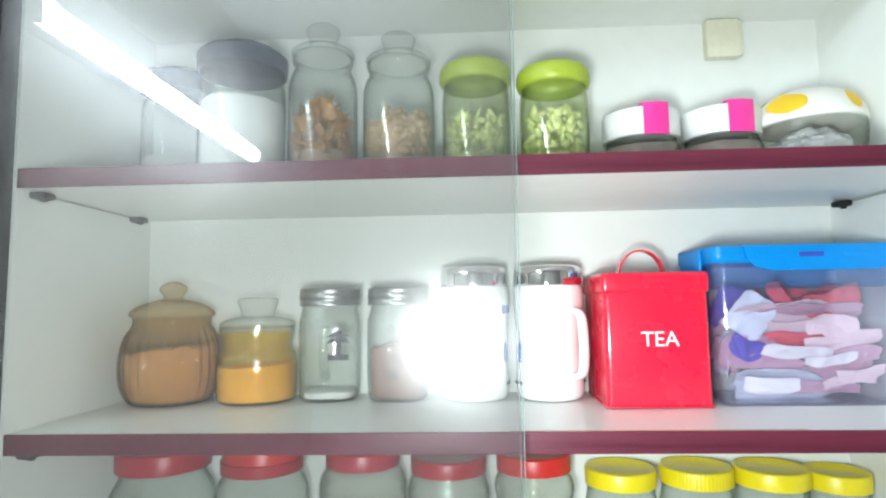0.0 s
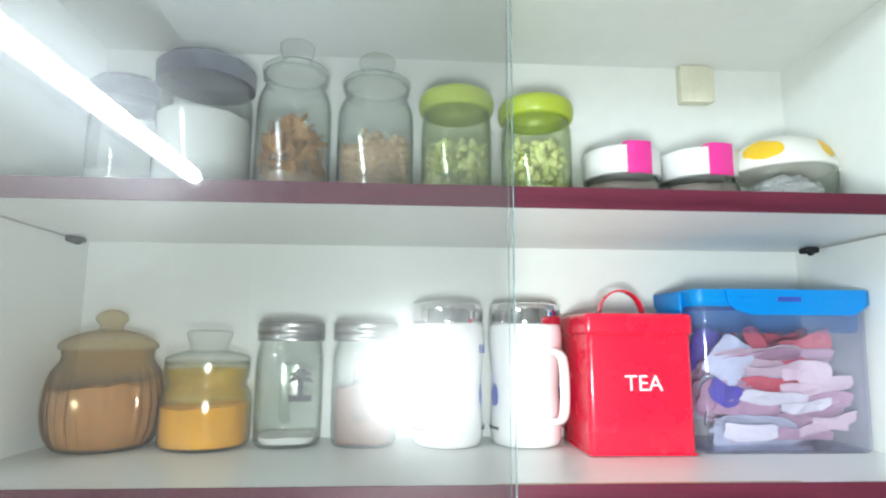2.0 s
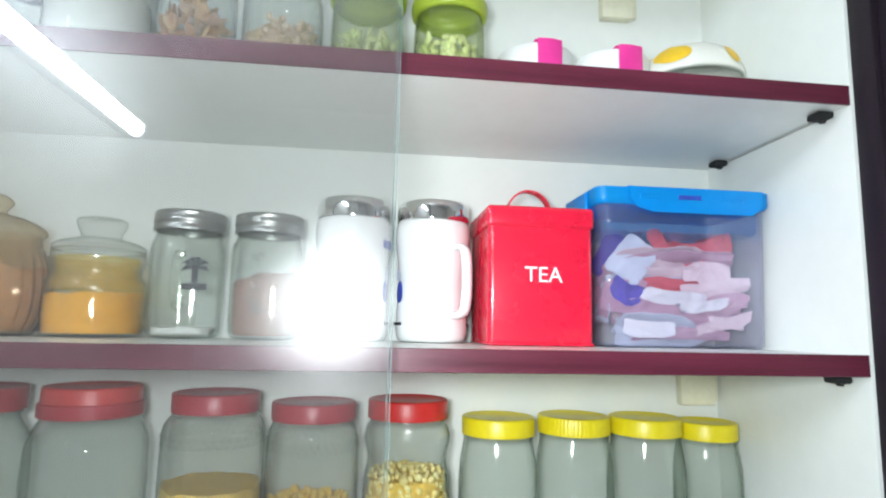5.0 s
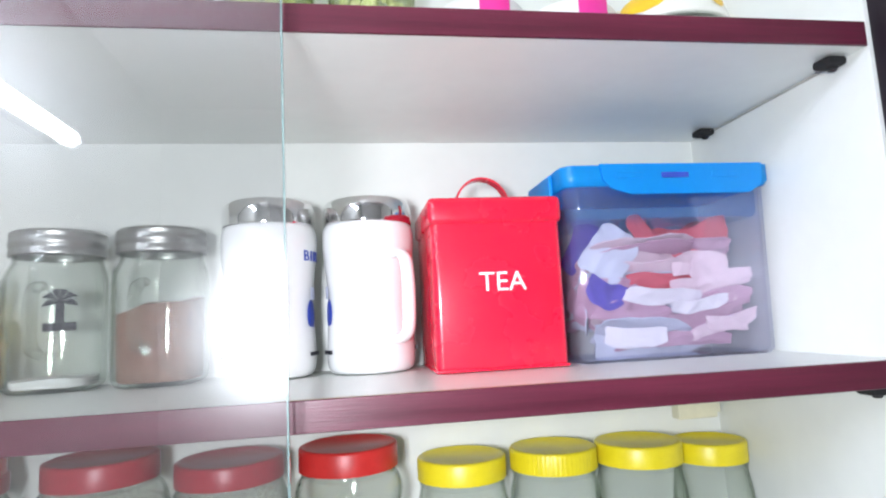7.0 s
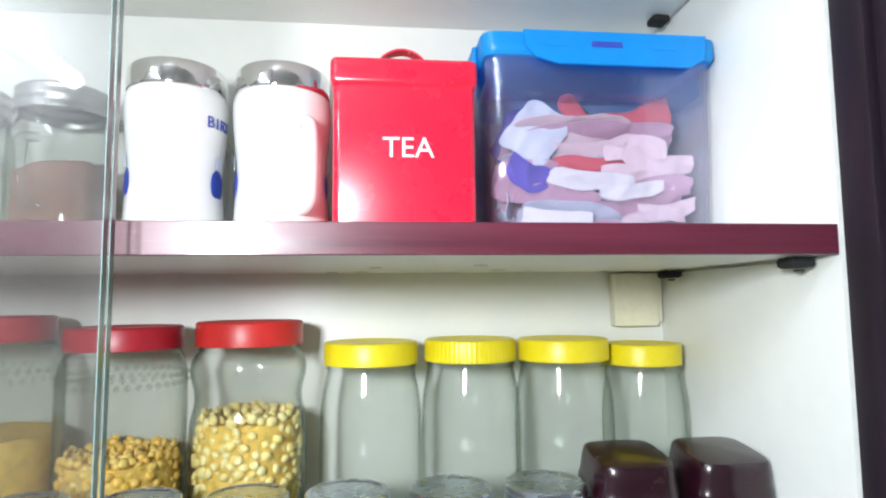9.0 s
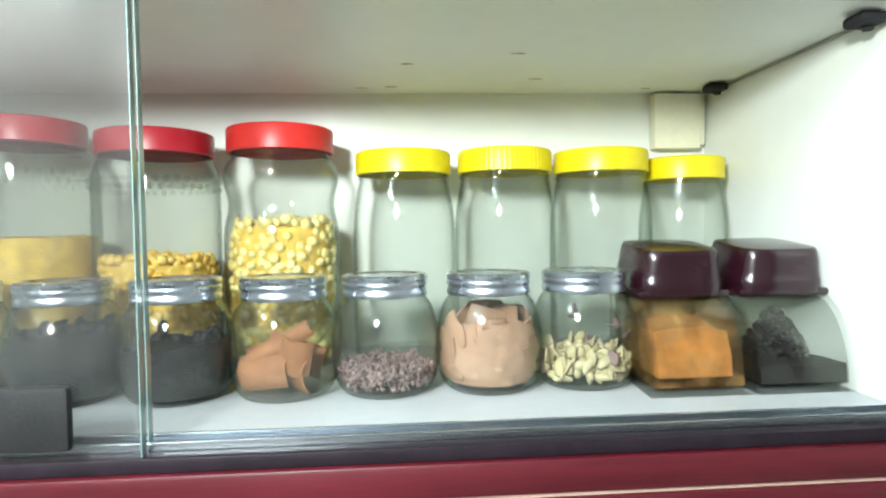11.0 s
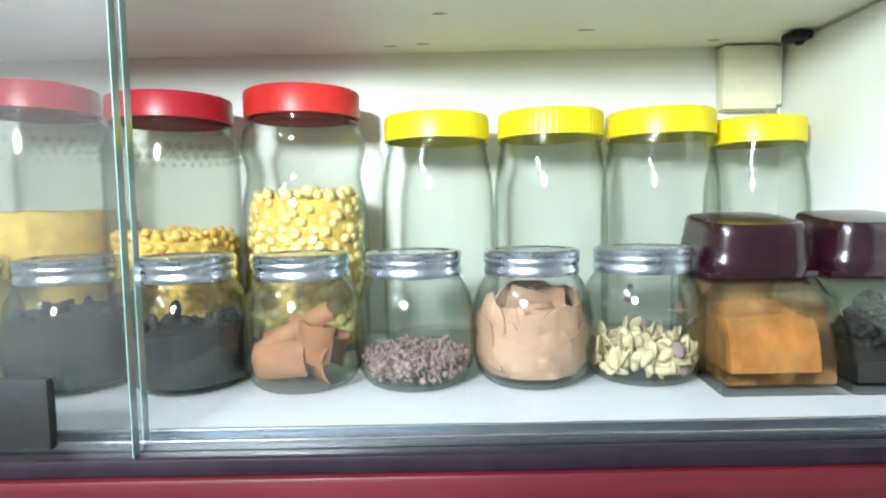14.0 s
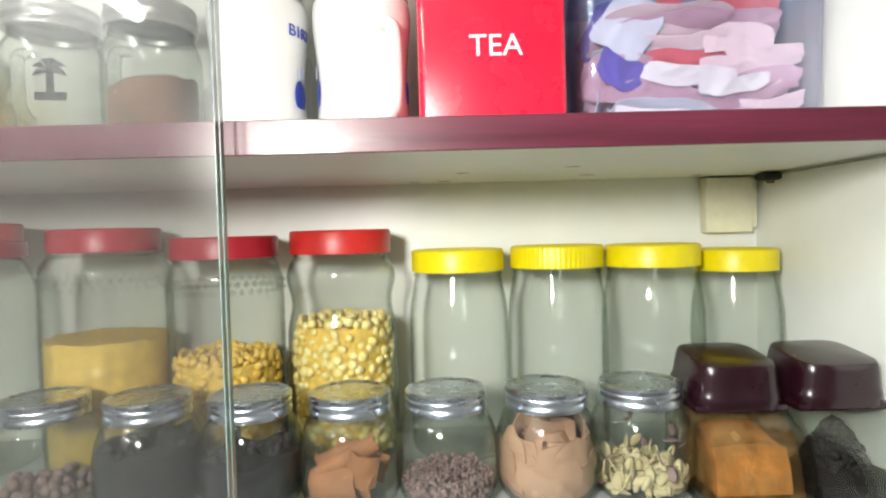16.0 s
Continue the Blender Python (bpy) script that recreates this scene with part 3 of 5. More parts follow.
for z, lab in ((S_TOP, "upper"), (S_MID, "middle")):
    sh = thing("shelf", (0, 0, z), "white laminate %s shelf with a maroon front edge" % lab, "shelf", "cabinet shelves")
    part("shelf_board", boxed(LEFT + 0.0005, RIGHT - 0.0005, FRONT + 0.0025, BACK - 0.0005, -BOARD, 0), M_WHITE, sh, smooth=False)
    part("edge_band", boxed(LEFT + 0.0005, RIGHT - 0.0005, FRONT, FRONT + 0.0024, -BOARD - 0.0006, 0.0006, bevel=0.0005, segs=1), M_MAROON, sh, "maroon wood-grain edge band")
    # Grey rods put in as the dark gap line where shelf meets side.
    for x, s in ((LEFT, 1), (RIGHT, -1)):
        bm = bmesh.new()
        bmesh.ops.create_cone(bm, cap_ends=True, segments=8, radius1=0.0009, radius2=0.0009, depth=0.190,
                              matrix=Matrix.Translation((x + s * 0.0012, 0.640, -BOARD - 0.0016)) @ Euler((radians(90), 0, 0)).to_matrix().to_4x4())
        part("corner_gap_line", bm, M_GREY, sh, "thin grey rod standing in for the shaded gap along the corner")
    srng = random.Random(5 if lab == "middle" else 6)
    for q in range(6 if lab == "middle" else 0):
        cx, cy = srng.uniform(0.06, 0.42), srng.uniform(0.58, 0.745)
        bm = bmesh.new()
        pts = [bm.verts.new((cx + 0.006 * srng.uniform(0.5, 1.2) * math.cos(w * 0.785), cy + 0.0013 * srng.uniform(0.4, 1.3) * math.sin(w * 0.785), -BOARD - 0.0001)) for w in range(8)]
        fc = bm.faces.new(pts)
        ex = bmesh.ops.extrude_face_region(bm, geom=[fc])
        for v in ex["geom"]:
            if isinstance(v, bmesh.types.BMVert):
                v.co.z -= 0.0003
        part("scuff_mark", bm, M_SCUFF, sh, "small brownish scuff")
    if lab == "middle":
        part("worn_edge", boxed(0.03, 0.29, FRONT + 0.0026, FRONT + 0.0065, 0.0001, 0.0005), M_RIB, sh, "worn tan strip behind the edge band")
    for x, s in ((LEFT, 1), (RIGHT, -1)):
        for y in (0.548, 0.716):
            cl = thing("shelf_clip", (x + s * 0.011, y, z - BOARD - 0.0008), "small dark plastic shelf support clip", "shelf clip", "shelf clips")
            part("clip_body", boxed(-0.0105, 0.0065, -0.0085, 0.0085, -0.0072, 0, bevel=0.0025), M_PLASTIC_BLACK, cl)
            part("clip_pin", lathe([(0, -0.0095), (0.003, -0.0095), (0.0035, -0.008), (0, -0.0078)], 12), M_PLASTIC_BLACK, cl)

# front frame: dark channels, casing and tracks
FY = 0.491
for side, x, s in (("west", LEFT, -1), ("east", RIGHT, 1)):
    def span(a, b):
        return (x + s * min(a, b), x + s * max(a, b)) if s > 0 else (x - max(a, b), x - min(a, b))
    fr = thing("side_frame", (0, 0, 0), "dark brown upright cabinet frame with a glass channel", "cabinet frame", "cabinet frames")
    fr["kind"] = "structure"
    a, b = span(0.002, 0.010)
    part("inner_channel", boxed(a, b, FY + 0.008, FRONT - 0.0005, 1.236, ROOF + 0.018, bevel=0.0015), M_BLACK, fr)
    a, b = span(0.0104, 0.0168)
    part("upright", boxed(a, b, FY, FRONT - 0.0005, 1.236, ROOF + 0.03, bevel=0.002), M_BLACK, fr)
    a, b = span(0.0182, 0.0335)
    part("casing", boxed(a, b, FY - 0.002, BACK + 0.012, 1.2256, ROOF + 0.03, bevel=0.003), M_MAROON_V, fr, "maroon outer casing strip")

for side, x in (("west", LEFT - 0.0175), ("east", RIGHT + 0.0175)):
    lip = structure("trim_" + side, boxed(x - 0.0005, x + 0.0005, FY - 0.001, FRONT - 0.001, 1.236, ROOF + 0.018), M_LIGHTLINE, "pale worn line between channel and casing", "trim")

# the next bay of the cabinet, past the east casing
NX0, NX1, NZ = RIGHT + 0.0338, 0.95, 1.640
structure("bay_back", boxed(NX0, NX1, BACK, BACK + 0.012, 1.226, ROOF + 0.018), M_PAINT, "pale laminate back of the next cabinet bay", "cabinet back")
structure("bay_side", boxed(NX1, NX1 + 0.018, FRONT, BACK + 0.012, 1.226, ROOF + 0.018), M_PAINT, "pale laminate side of the next cabinet bay", "cabinet side")
structure("bay_roof", boxed(NX0, NX1, FRONT, BACK, ROOF, ROOF + 0.018), M_PAINT, "pale laminate top of the next cabinet bay", "cabinet top")
bay = thing("shelf", (0, 0, NZ), "pale shelf of the next bay with a maroon front edge", "shelf", "cabinet shelves")
part("shelf_board", boxed(NX0 + 0.0005, NX1 - 0.0005, FRONT + 0.0025, BACK - 0.0005, -BOARD, 0), M_WHITE, bay, smooth=False)
part("edge_band", boxed(NX0 + 0.0005, NX1 - 0.0005, FRONT, FRONT + 0.0024, -BOARD - 0.0006, 0.0006, bevel=0.0005, segs=1), M_MAROON, bay, "maroon wood-grain edge band")
M_TEAL = mat("teal_plastic", (0.015, 0.26, 0.27), 0.4, vary=0.1, scale=40)
M_BLUEGREY = mat("blue_grey_plastic", (0.16, 0.20, 0.26), 0.45, vary=0.2, scale=30)
can = thing("canister", (0.665, 0.605, NZ), "blue-grey plastic canister with a teal lid on the shelf", "canister")
part("canister_body", lathe(smooth_profile([(0, 0), (0.050, 0), (0.054, 0.004), (0.055, 0.03), (0.055, 0.098), (0, 0.099)], 1), 40), M_BLUEGREY, can)
part("canister_lid", lathe(smooth_profile([(0.054, 0.0992), (0.058, 0.100), (0.058, 0.122), (0.052, 0.130), (0, 0.131)], 1), 40), M_TEAL, can, "teal plastic lid")
bowl = thing("bowl", (0.665, 0.605, NZ + 0.1312), "cream bowl standing on the canister lid", "bowl")
part("bowl_body", lathe(smooth_profile([(0, 0), (0.026, 0), (0.028, 0.004), (0.044, 0.018), (0.050, 0.034), (0.048, 0.034), (0.042, 0.020), (0.024, 0.006), (0, 0.005)], 1), 40), M_EGGW, bowl)

tr = thing("bottom_track", (0, 0, 0), "aluminium sliding track with a dark front edge on the cabinet bottom", "track")
tr["kind"] = "structure"
part("track_base", boxed(LEFT, RIGHT, FY + 0.0122, FRONT - 0.0008, 1.226, 1.2315, bevel=0.0006, segs=1), M_ALU, tr)
for y in (0.5045, 0.5175):
    part("track_rib", boxed(LEFT + 0.001, RIGHT - 0.001, y - 0.001, y + 0.001, 1.2316, 1.2375, bevel=0.0004, segs=1), M_ALU, tr)
part("front_strip", boxed(LEFT - 0.03, RIGHT + 0.03, FY + 0.003, FY + 0.012, 1.2256, 1.2332, bevel=0.001), M_BLACK, tr)
bf = thing("bottom_rail", (0, 0, 0), "two-step red-brown varnished bottom rail of the cabinet", "cabinet rail")
bf["kind"] = "structure"
part("upper_rail", boxed(-0.52, 0.97, FY + 0.001, FRONT + 0.2, 1.2072, 1.2252, bevel=0.002), M_CASE, bf)
part("groove_strip", boxed(-0.52, 0.97, FY + 0.0045, FRONT + 0.19, 1.2045, 1.2070), M_LIGHTLINE, bf, "pale worn groove line")
part("lower_rail", boxed(-0.52, 0.97, FY + 0.003, FRONT + 0.2, 1.1925, 1.2043, bevel=0.002), M_CASE, bf)
tt = thing("top_track", (0, 0, 0), "dark upper sliding track of the cabinet", "track")
tt["kind"] = "structure"
part("track_body", boxed(LEFT - 0.03, RIGHT + 0.03, FY, FRONT - 0.001, ROOF + 0.0185, ROOF + 0.06, bevel=0.002), M_BLACK, tt)

# broken putty at the foot of the east frame
pt = thing("putty_patch", (RIGHT + 0.021, FY - 0.0028, 1.2256), "rough grey putty patch at the foot of the frame", "putty patch")
bm = bmesh.new()
outline = [(-0.02, 0), (0.0065, 0), (0.0062, 0.036), (0.001, 0.035), (-0.003, 0.027), (-0.005, 0.02), (-0.010, 0.013), (-0.016, 0.007)]
vs = [bm.verts.new((x, 0, z)) for x, z in outline]
f0 = bm.faces.new(vs)
ex = bmesh.ops.extrude_face_region(bm, geom=[f0])
for v in ex["geom"]:
    if isinstance(v, bmesh.types.BMVert):
        v.co.y += 0.012
part("putty", bm, M_GREY, pt, smooth=False)


# sliding panes: both stand behind the west half
def pane(name, x0, x1, y, label, handle_x):
    p = thing(name, (0, y, 1.233), label, "glass door", "sliding glass doors")
    part("glass_sheet", boxed(x0, x1 - 0.0006, -0.0025, 0.0025, 0, ROOF + 0.0175 - 1.233), M_PANE, p, smooth=False)
    part("polished_edge", boxed(x1 - 0.0005, x1, -0.0025, 0.0025, 0, ROOF + 0.0175 - 1.233), M_PANE_EDGE, p, "greenish polished glass edge", smooth=False)
    if handle_x is not None:
        part("pull_tab", boxed(handle_x - 0.026, handle_x + 0.026, -0.009, -0.0028, 0.006, 0.037, bevel=0.0025), M_PLASTIC_BLACK, p, "black plastic finger pull")
    return p


pane("sliding_pane", LEFT + 0.002, 0.042, 0.4985, "clear dusty glass sliding door over the shelves", -0.014)
pane("sliding_pane", LEFT + 0.001, 0.0400, 0.511, "clear glass sliding door pushed open behind the other", None)

# pale mounting blocks in the corners
for x0, x1, z0, z1 in ((0.408, 0.4525, S_MID - BOARD - 0.054, S_MID - BOARD - 0.002), (0.315, 0.357, ROOF - 0.052, ROOF - 0.001)):
    mb = thing("mounting_block", ((x0 + x1) / 2, BACK - 0.0005, z0), "beige mounting block on the cabinet back under the board", "block", "mounting blocks")
    part("block_body", boxed(-(x1 - x0) / 2, (x1 - x0) / 2, -0.014, 0, 0, z1 - z0, bevel=0.0015), M_BEIGE, mb)
    part("cover_strip", boxed((x1 - x0) / 2 - 0.002, (x1 - x0) / 2 + 0.007, -0.009, 0, 0.004, z1 - z0, bevel=0.001), M_BEIGE, mb)


# ---- things on the lower board: front row ----
def spice_profile():
    return smooth_profile([(0.0, 0.0), (0.020, 0.0), (0.0280, 0.000), (0.0348, 0.008), (0.0374, 0.025), (0.0366, 0.043), (0.0322, 0.059), (0.0270, 0.0645), (0.0270, 0.072)], 2)


def spice_jar(x, y, label, rz=0.0):
    j = thing("spice_jar", (x, y, S_LOW), label, "spice jar", "round spice jars", rz)
    out = spice_profile()
    part("glass_body", lathe(shell(out, 0.0022, 0.005), 48), M_JAR, j, "clear round glass body")
    lid = [(0.0277, 0.0652), (0.0287, 0.0656), (0.0290, 0.0672), (0.0288, 0.0690), (0.0281, 0.0702), (0.0281, 0.0716), (0.0290, 0.0728), (0.0290, 0.0748), (0.0284, 0.0756),
           (0.0290, 0.0766), (0.0290, 0.0788), (0.0279, 0.0800), (0.0250, 0.0800), (0.0242, 0.0792), (0.0, 0.0792)]
    part("screw_lid", lathe(lid, 48), M_TIN, j, "silver tin screw lid")
    return j, out


GY = 0.611
spice = []
for x, y, lab in ((-0.132, GY + 0.006, "round glass spice jar with a tin lid, nearly empty"),
                  (-0.056, GY + 0.002, "round glass spice jar of dark spice with a tin lid"),
                  (0.017, GY, "round glass spice jar of black cardamom with a tin lid"),
                  (0.0875, GY, "round glass spice jar of cinnamon bark with a tin lid"),
                  (0.156, GY, "round glass spice jar of dry cloves with a tin lid"),
                  (0.2275, GY, "round glass spice jar of pinkish flat flakes with a tin lid"),
                  (0.2955, GY + 0.002, "round glass spice jar of green cardamom with a tin lid")):
    spice.append(spice_jar(x, y, lab, random.uniform(-40, 40)))
j, out = spice[0]
loose("contents", pieces_in(out, 0.020, 60, 0.009, 3, "round"), P_CLOVE, j)
j, out = spice[1]
part("contents", heap(out, 0.046, 4, 0.006), P_DARKFILL, j)
loose("pods", pieces_in(out, 0.050, 70, 0.012, 4, "pod", depth=0.86), P_DARK, j)
j, out = spice[2]
part("contents", heap(out, 0.037, 7, 0.006, 0.08), P_DARKFILL, j)
loose("pods", pieces_in(out, 0.041, 70, 0.013, 5, "pod", depth=0.86), P_DARK, j)
j, out = spice[3]
rng = random.Random(8)
for bx, by, bz, w, h, rx, ry, rz in ((0.001, -0.014, 0.034, 0.011, 0.050, -10, 60, 4), (-0.007, -0.020, 0.017, 0.021, 0.032, -14, 84, -6), (0.014, -0.015, 0.026, 0.021, 0.024, 10, 14, 12),
                                     (0.0, 0.012, 0.022, 0.022, 0.042, 6, -72, 0), (0.003, -0.002, 0.013, 0.022, 0.040, 45, 86, 8), (-0.012, 0.004, 0.025, 0.018, 0.034, 8, 70, 30)):
    bm = bmesh.new()
    n = 8
    lo, hi = [], []
    for q in range(n + 1):
        a = radians(-60 + 120 * q / n)
        lo.append(bm.verts.new((w * 0.6 * math.sin(a), w * 0.45 * (1 - math.cos(a)), -h / 2 + 0.002 * rng.random())))
        hi.append(bm.verts.new((w * 0.6 * math.sin(a), w * 0.45 * (1 - math.cos(a)), h / 2 + 0.002 * rng.random())))
    for q in range(n):
        bm.faces.new((lo[q], lo[q + 1], hi[q + 1], hi[q]))
    ex = bmesh.ops.extrude_face_region(bm, geom=list(bm.faces))
    for v in ex["geom"]:
        if isinstance(v, bmesh.types.BMVert):
            v.co.y += 0.0014
    ob = part("bark_piece", bm, P_CINN, j, "curled brown cinnamon bark")
    ob.matrix_basis = pose(bx, by, bz, rx, ry, rz)
j, out = spice[4]
loose("contents", pieces_in(out, 0.021, 420, 0.0058, 6, "stick", depth=0.0), P_CLOVE, j)
loose("contents", pieces_in(out, 0.019, 420, 0.0042, 16, "round", depth=0.0), P_CLOVE, j)
j, out = spice[5]
rng = random.Random(12)
for k in range(44):
    bm = bmesh.new()
    n = 11
    a0, z0 = rng.uniform(0, 6.283), rng.uniform(0.012, 0.044)
    tilt, rad = rng.uniform(-0.9, 0.9), rng.uniform(0.009, 0.023)
    rho = rng.uniform(0.0295, 0.0345) - 0.12 * abs(z0 - 0.028)
    topz = rng.uniform(0.044, 0.058)
    corner = [rad * rng.uniform(0.55, 1.2) for _ in range(n)]
    mid = bm.verts.new((rho * math.cos(a0), rho * math.sin(a0), z0))
    rings = []
    for f in (0.5, 1.0):
        ring = []
        for q in range(n):
            t = 2 * math.pi * q / n
            u, w = corner[q] * f * math.cos(t), corner[q] * f * math.sin(t)
            u, w = u * math.cos(tilt) - w * math.sin(tilt), u * math.sin(tilt) + w * math.cos(tilt)
            zz = min(topz, max(0.0065, z0 + w))
            r2 = min(rho, 0.0348 - max(0.0, zz - 0.040) * 0.45 - max(0.0, 0.014 - zz) * 0.9) + 0.0012 * math.sin(3 * t + k)
            ring.append(bm.verts.new((r2 * math.cos(a0 + u / 0.026), r2 * math.sin(a0 + u / 0.026), zz)))
        rings.append(ring)
    for q in range(n):
        bm.faces.new((mid, rings[0][q], rings[0][(q + 1) % n]))
        bm.faces.new((rings[0][q], rings[1][q], rings[1][(q + 1) % n], rings[0][(q + 1) % n]))
    ex = bmesh.ops.extrude_face_region(bm, geom=list(bm.faces))
    for v in ex["geom"]:
        if isinstance(v, bmesh.types.BMVert):
            v.co.x *= 0.95
            v.co.y *= 0.95
    part("flake", bm, P_PEACH, j, "flat pinkish-brown flake", smooth=True)
part("contents_core", lathe([(0, 0.006), (0.014, 0.007), (0.019, 0.018), (0.019, 0.038), (0.012, 0.048), (0, 0.05)], 24), P_PEACH, j)
for k in range(12):
    z = 0.018 + 0.032 * k / 12
    a0, rr = rng.uniform(0, 6.283), rng.uniform(0.004, 0.014)
    size = min(0.034, 2 * (z - 0.004), 2 * (0.061 - z)) * rng.uniform(0.75, 1.0)
    ob = part("flake", bent_sheet(size * 1.05, size * rng.uniform(0.6, 0.9), 8, 8, k + 90, 0.0022), P_PEACH, j)
    ob.matrix_basis = pose(rr * math.cos(a0), rr * math.sin(a0), z, rng.uniform(-50, 50), rng.uniform(-60, 60), rng.uniform(-70, 70))
j, out = spice[6]
loose("contents", pieces_in(out, 0.022, 110, 0.0105, 7, "pod", depth=0.0), P_CARDA, j)
loose("contents", pieces_in(out, 0.025, 190, 0.0105, 17, "chip", depth=0.0), P_CARDA, j)
loose("crumbs", pieces_in(out, 0.05, 16, 0.010, 27, "chip", depth=0.9), P_CLOVE, j)


# slanted jars with curved fronts and dark caps
def slant_jar(x, y, label, rz=0.0):
    j = thing("slanted_jar", (x, y, S_LOW), label, "storage jar", "slanted storage jars", rz)
    W = 0.0348
    side = [(0.0, 0.0)]
    for q in range(11):
        a = radians(90 * q / 10)
        side.append((0.040 * (1 - math.cos(a)) ** 0.9 * 0.92, 0.064 * math.sin(a)))
    side += [(0.080, 0.064), (0.080, 0.0)]

    def solid(inset):
        bm = bmesh.new()
        cy, cz = 0.042, 0.03
        pts = [(cy + (p[0] - cy) * (1 - inset / 0.036), cz + (p[1] - cz) * (1 - inset / 0.03)) for p in side]
        rings = []
        for xx in (-W + inset, W - inset):
            rings.append([bm.verts.new((xx, p[0], p[1])) for p in pts])
        n = len(pts)
        for q in range(n):
            bm.faces.new((rings[0][q], rings[0][(q + 1) % n], rings[1][(q + 1) % n], rings[1][q]))
        bm.faces.new(rings[0])
        bm.faces.new(list(reversed(rings[1])))
        return bm, pts
    bm, _ = solid(0.0)
    edges = [e for e in bm.edges if abs(e.verts[0].co.x - e.verts[1].co.x) < 1e-6]
    bmesh.ops.bevel(bm, geom=edges, offset=0.0065, segments=4, profile=0.5, affect="EDGES")
    part("glass_body", bm, M_THICK, j, "thick glass body with a curved front")
    inner, _ = solid(0.0045)
    part("inner_wall", inner, M_THICK, j)
    cap = bmesh.new()
    prof = [(0.0305, 0.0), (0.0315, 0.001), (0.0312, 0.010), (0.0302, 0.012), (0.0285, 0.029), (0.0262, 0.0325), (0.0, 0.0335)]
    lathe(smooth_profile(prof, 1), 56, square_shape(4.5), cap)
    c = part("cap", cap, M_MLID, j, "glossy dark maroon plastic cap")
    c.matrix_basis = pose(0, 0.055, 0.0645, 7, 0, 0)
    flange = boxed(-0.0325, 0.0325, 0.026, 0.082, 0.060, 0.0655, bevel=0.002)
    part("neck_collar", flange, M_MLID, j)
    return j, solid


def slant_fill(j, solid, top, material, seed, rough=0.004, inset=0.0052):
    bm, _ = solid(inset)
    bmesh.ops.bisect_plane(bm, geom=list(bm.verts) + list(bm.edges) + list(bm.faces), plane_co=(0, 0, top), plane_no=(0, 0, 1), clear_outer=True)
    edge = [e for e in bm.edges if len(e.link_faces) == 1]
    bmesh.ops.contextual_create(bm, geom=edge)
    bmesh.ops.triangulate(bm, faces=[f for f in bm.faces if f.normal.z > 0.9 or len(f.verts) > 4])
    bmesh.ops.subdivide_edges(bm, edges=list(bm.edges), cuts=2, use_grid_fill=True)
    for v in bm.verts:
        if v.co.z > top - 0.0015:
            v.co.z += rough * noise.noise(Vector((v.co.x * 50 + seed, v.co.y * 50, seed)))
    part("contents", bm, material, j, smooth=True)


j, sol = slant_jar(0.3600, 0.567, "slanted glass jar of orange spice powder with a maroon cap")
slant_fill(j, sol, 0.040, P_ORANGE, 2, 0.006, 0.0095)
# powder that clings to the glass
dust, _ = sol(0.0047)
part("clinging_powder", dust, P_ORANGE_DUST, j, "orange dust clinging to the glass")
j, sol = slant_jar(0.4310, 0.566, "slanted glass jar of dark tea leaves with a maroon cap")
slant_fill(j, sol, 0.016, P_TEALEAF, 5, 0.003)
rng = random.Random(31)
vv, ff = [], []
heap_prof = [(0.0, 0.0), (0.026, 0.001), (0.026, 0.018), (0.020, 0.028), (0.008, 0.046), (0.005, 0.05)]
d = pieces_in(heap_prof, 0.046, 500, 0.005, 32, "round", depth=0.2, wall=0.001)
ob = loose("leaf_heap", d, P_TEALEAF, j)
ob.matrix_basis = pose(0.004, 0.044, 0.002)


# ---- things on the lower board: back row ----
def tall_jar(x, y, profile, lid_r, lid_z, lid_h, label, glass_m, lid_m, group, lid_label, rib=0, beads=None, segs=56):
    j = thing("storage_jar", (x, y, S_LOW), label, "storage jar", group, random.uniform(-25, 25))
    lid_z, lid_h = lid_z * 1.018 - 0.001, lid_h * 0.81 + 0.0035
    out = smooth_profile([(r, z * 1.018) for r, z in profile], 2)
    part("glass_body", lathe(shell(out, 0.0026, 0.006), segs), glass_m, j, "clear glass body")
    pts = lid_profile(lid_r, lid_z, lid_h)
    if rib:
        bm = lathe(pts, rib * 4, lambda a, r, z: 1 - (0.012 if (r > lid_r - 0.0005) else 0) * (0.5 + 0.5 * math.cos(a * rib)))
    else:
        bm = lathe(pts, 64)
    part("screw_lid", bm, lid_m, j, lid_label)
    part("neck_ring", lathe([(profile[-1][0] + 0.0004, lid_z - 0.0042), (profile[-1][0] + 0.0016, lid_z - 0.0034), (profile[-1][0] + 0.0016, lid_z - 0.0018), (profile[-1][0] + 0.0004, lid_z - 0.001)], 48), glass_m, j, "moulded glass neck ring")
    if beads:
        zb, rb, nb = beads
        vs, fs = [], []
        for row in range(2):
            for q in range(nb):
                a = 2 * math.pi * (q + 0.5 * row) / nb
                o = Vector((rb * math.cos(a), rb * math.sin(a), zb - row * 0.0062))
                i0 = len(vs)
                for dz, rr in ((-0.0026, 0.0), (0, 0.0024), (0.0026, 0.0)):
                    if rr == 0:
                        vs.append(o + Vector((0, 0, dz)))
                    else:
                        for w in range(6):
                            b = 2 * math.pi * w / 6
                            vs.append(o + Vector((rr * math.cos(b), rr * math.sin(b), dz)))
                for w in range(6):
                    fs.append((i0, i0 + 1 + (w + 1) % 6, i0 + 1 + w))
                    fs.append((i0 + 7, i0 + 1 + w, i0 + 1 + (w + 1) % 6))
        loose("bead_band", (vs, fs), glass_m, j, "moulded glass bead band")
    return j, out


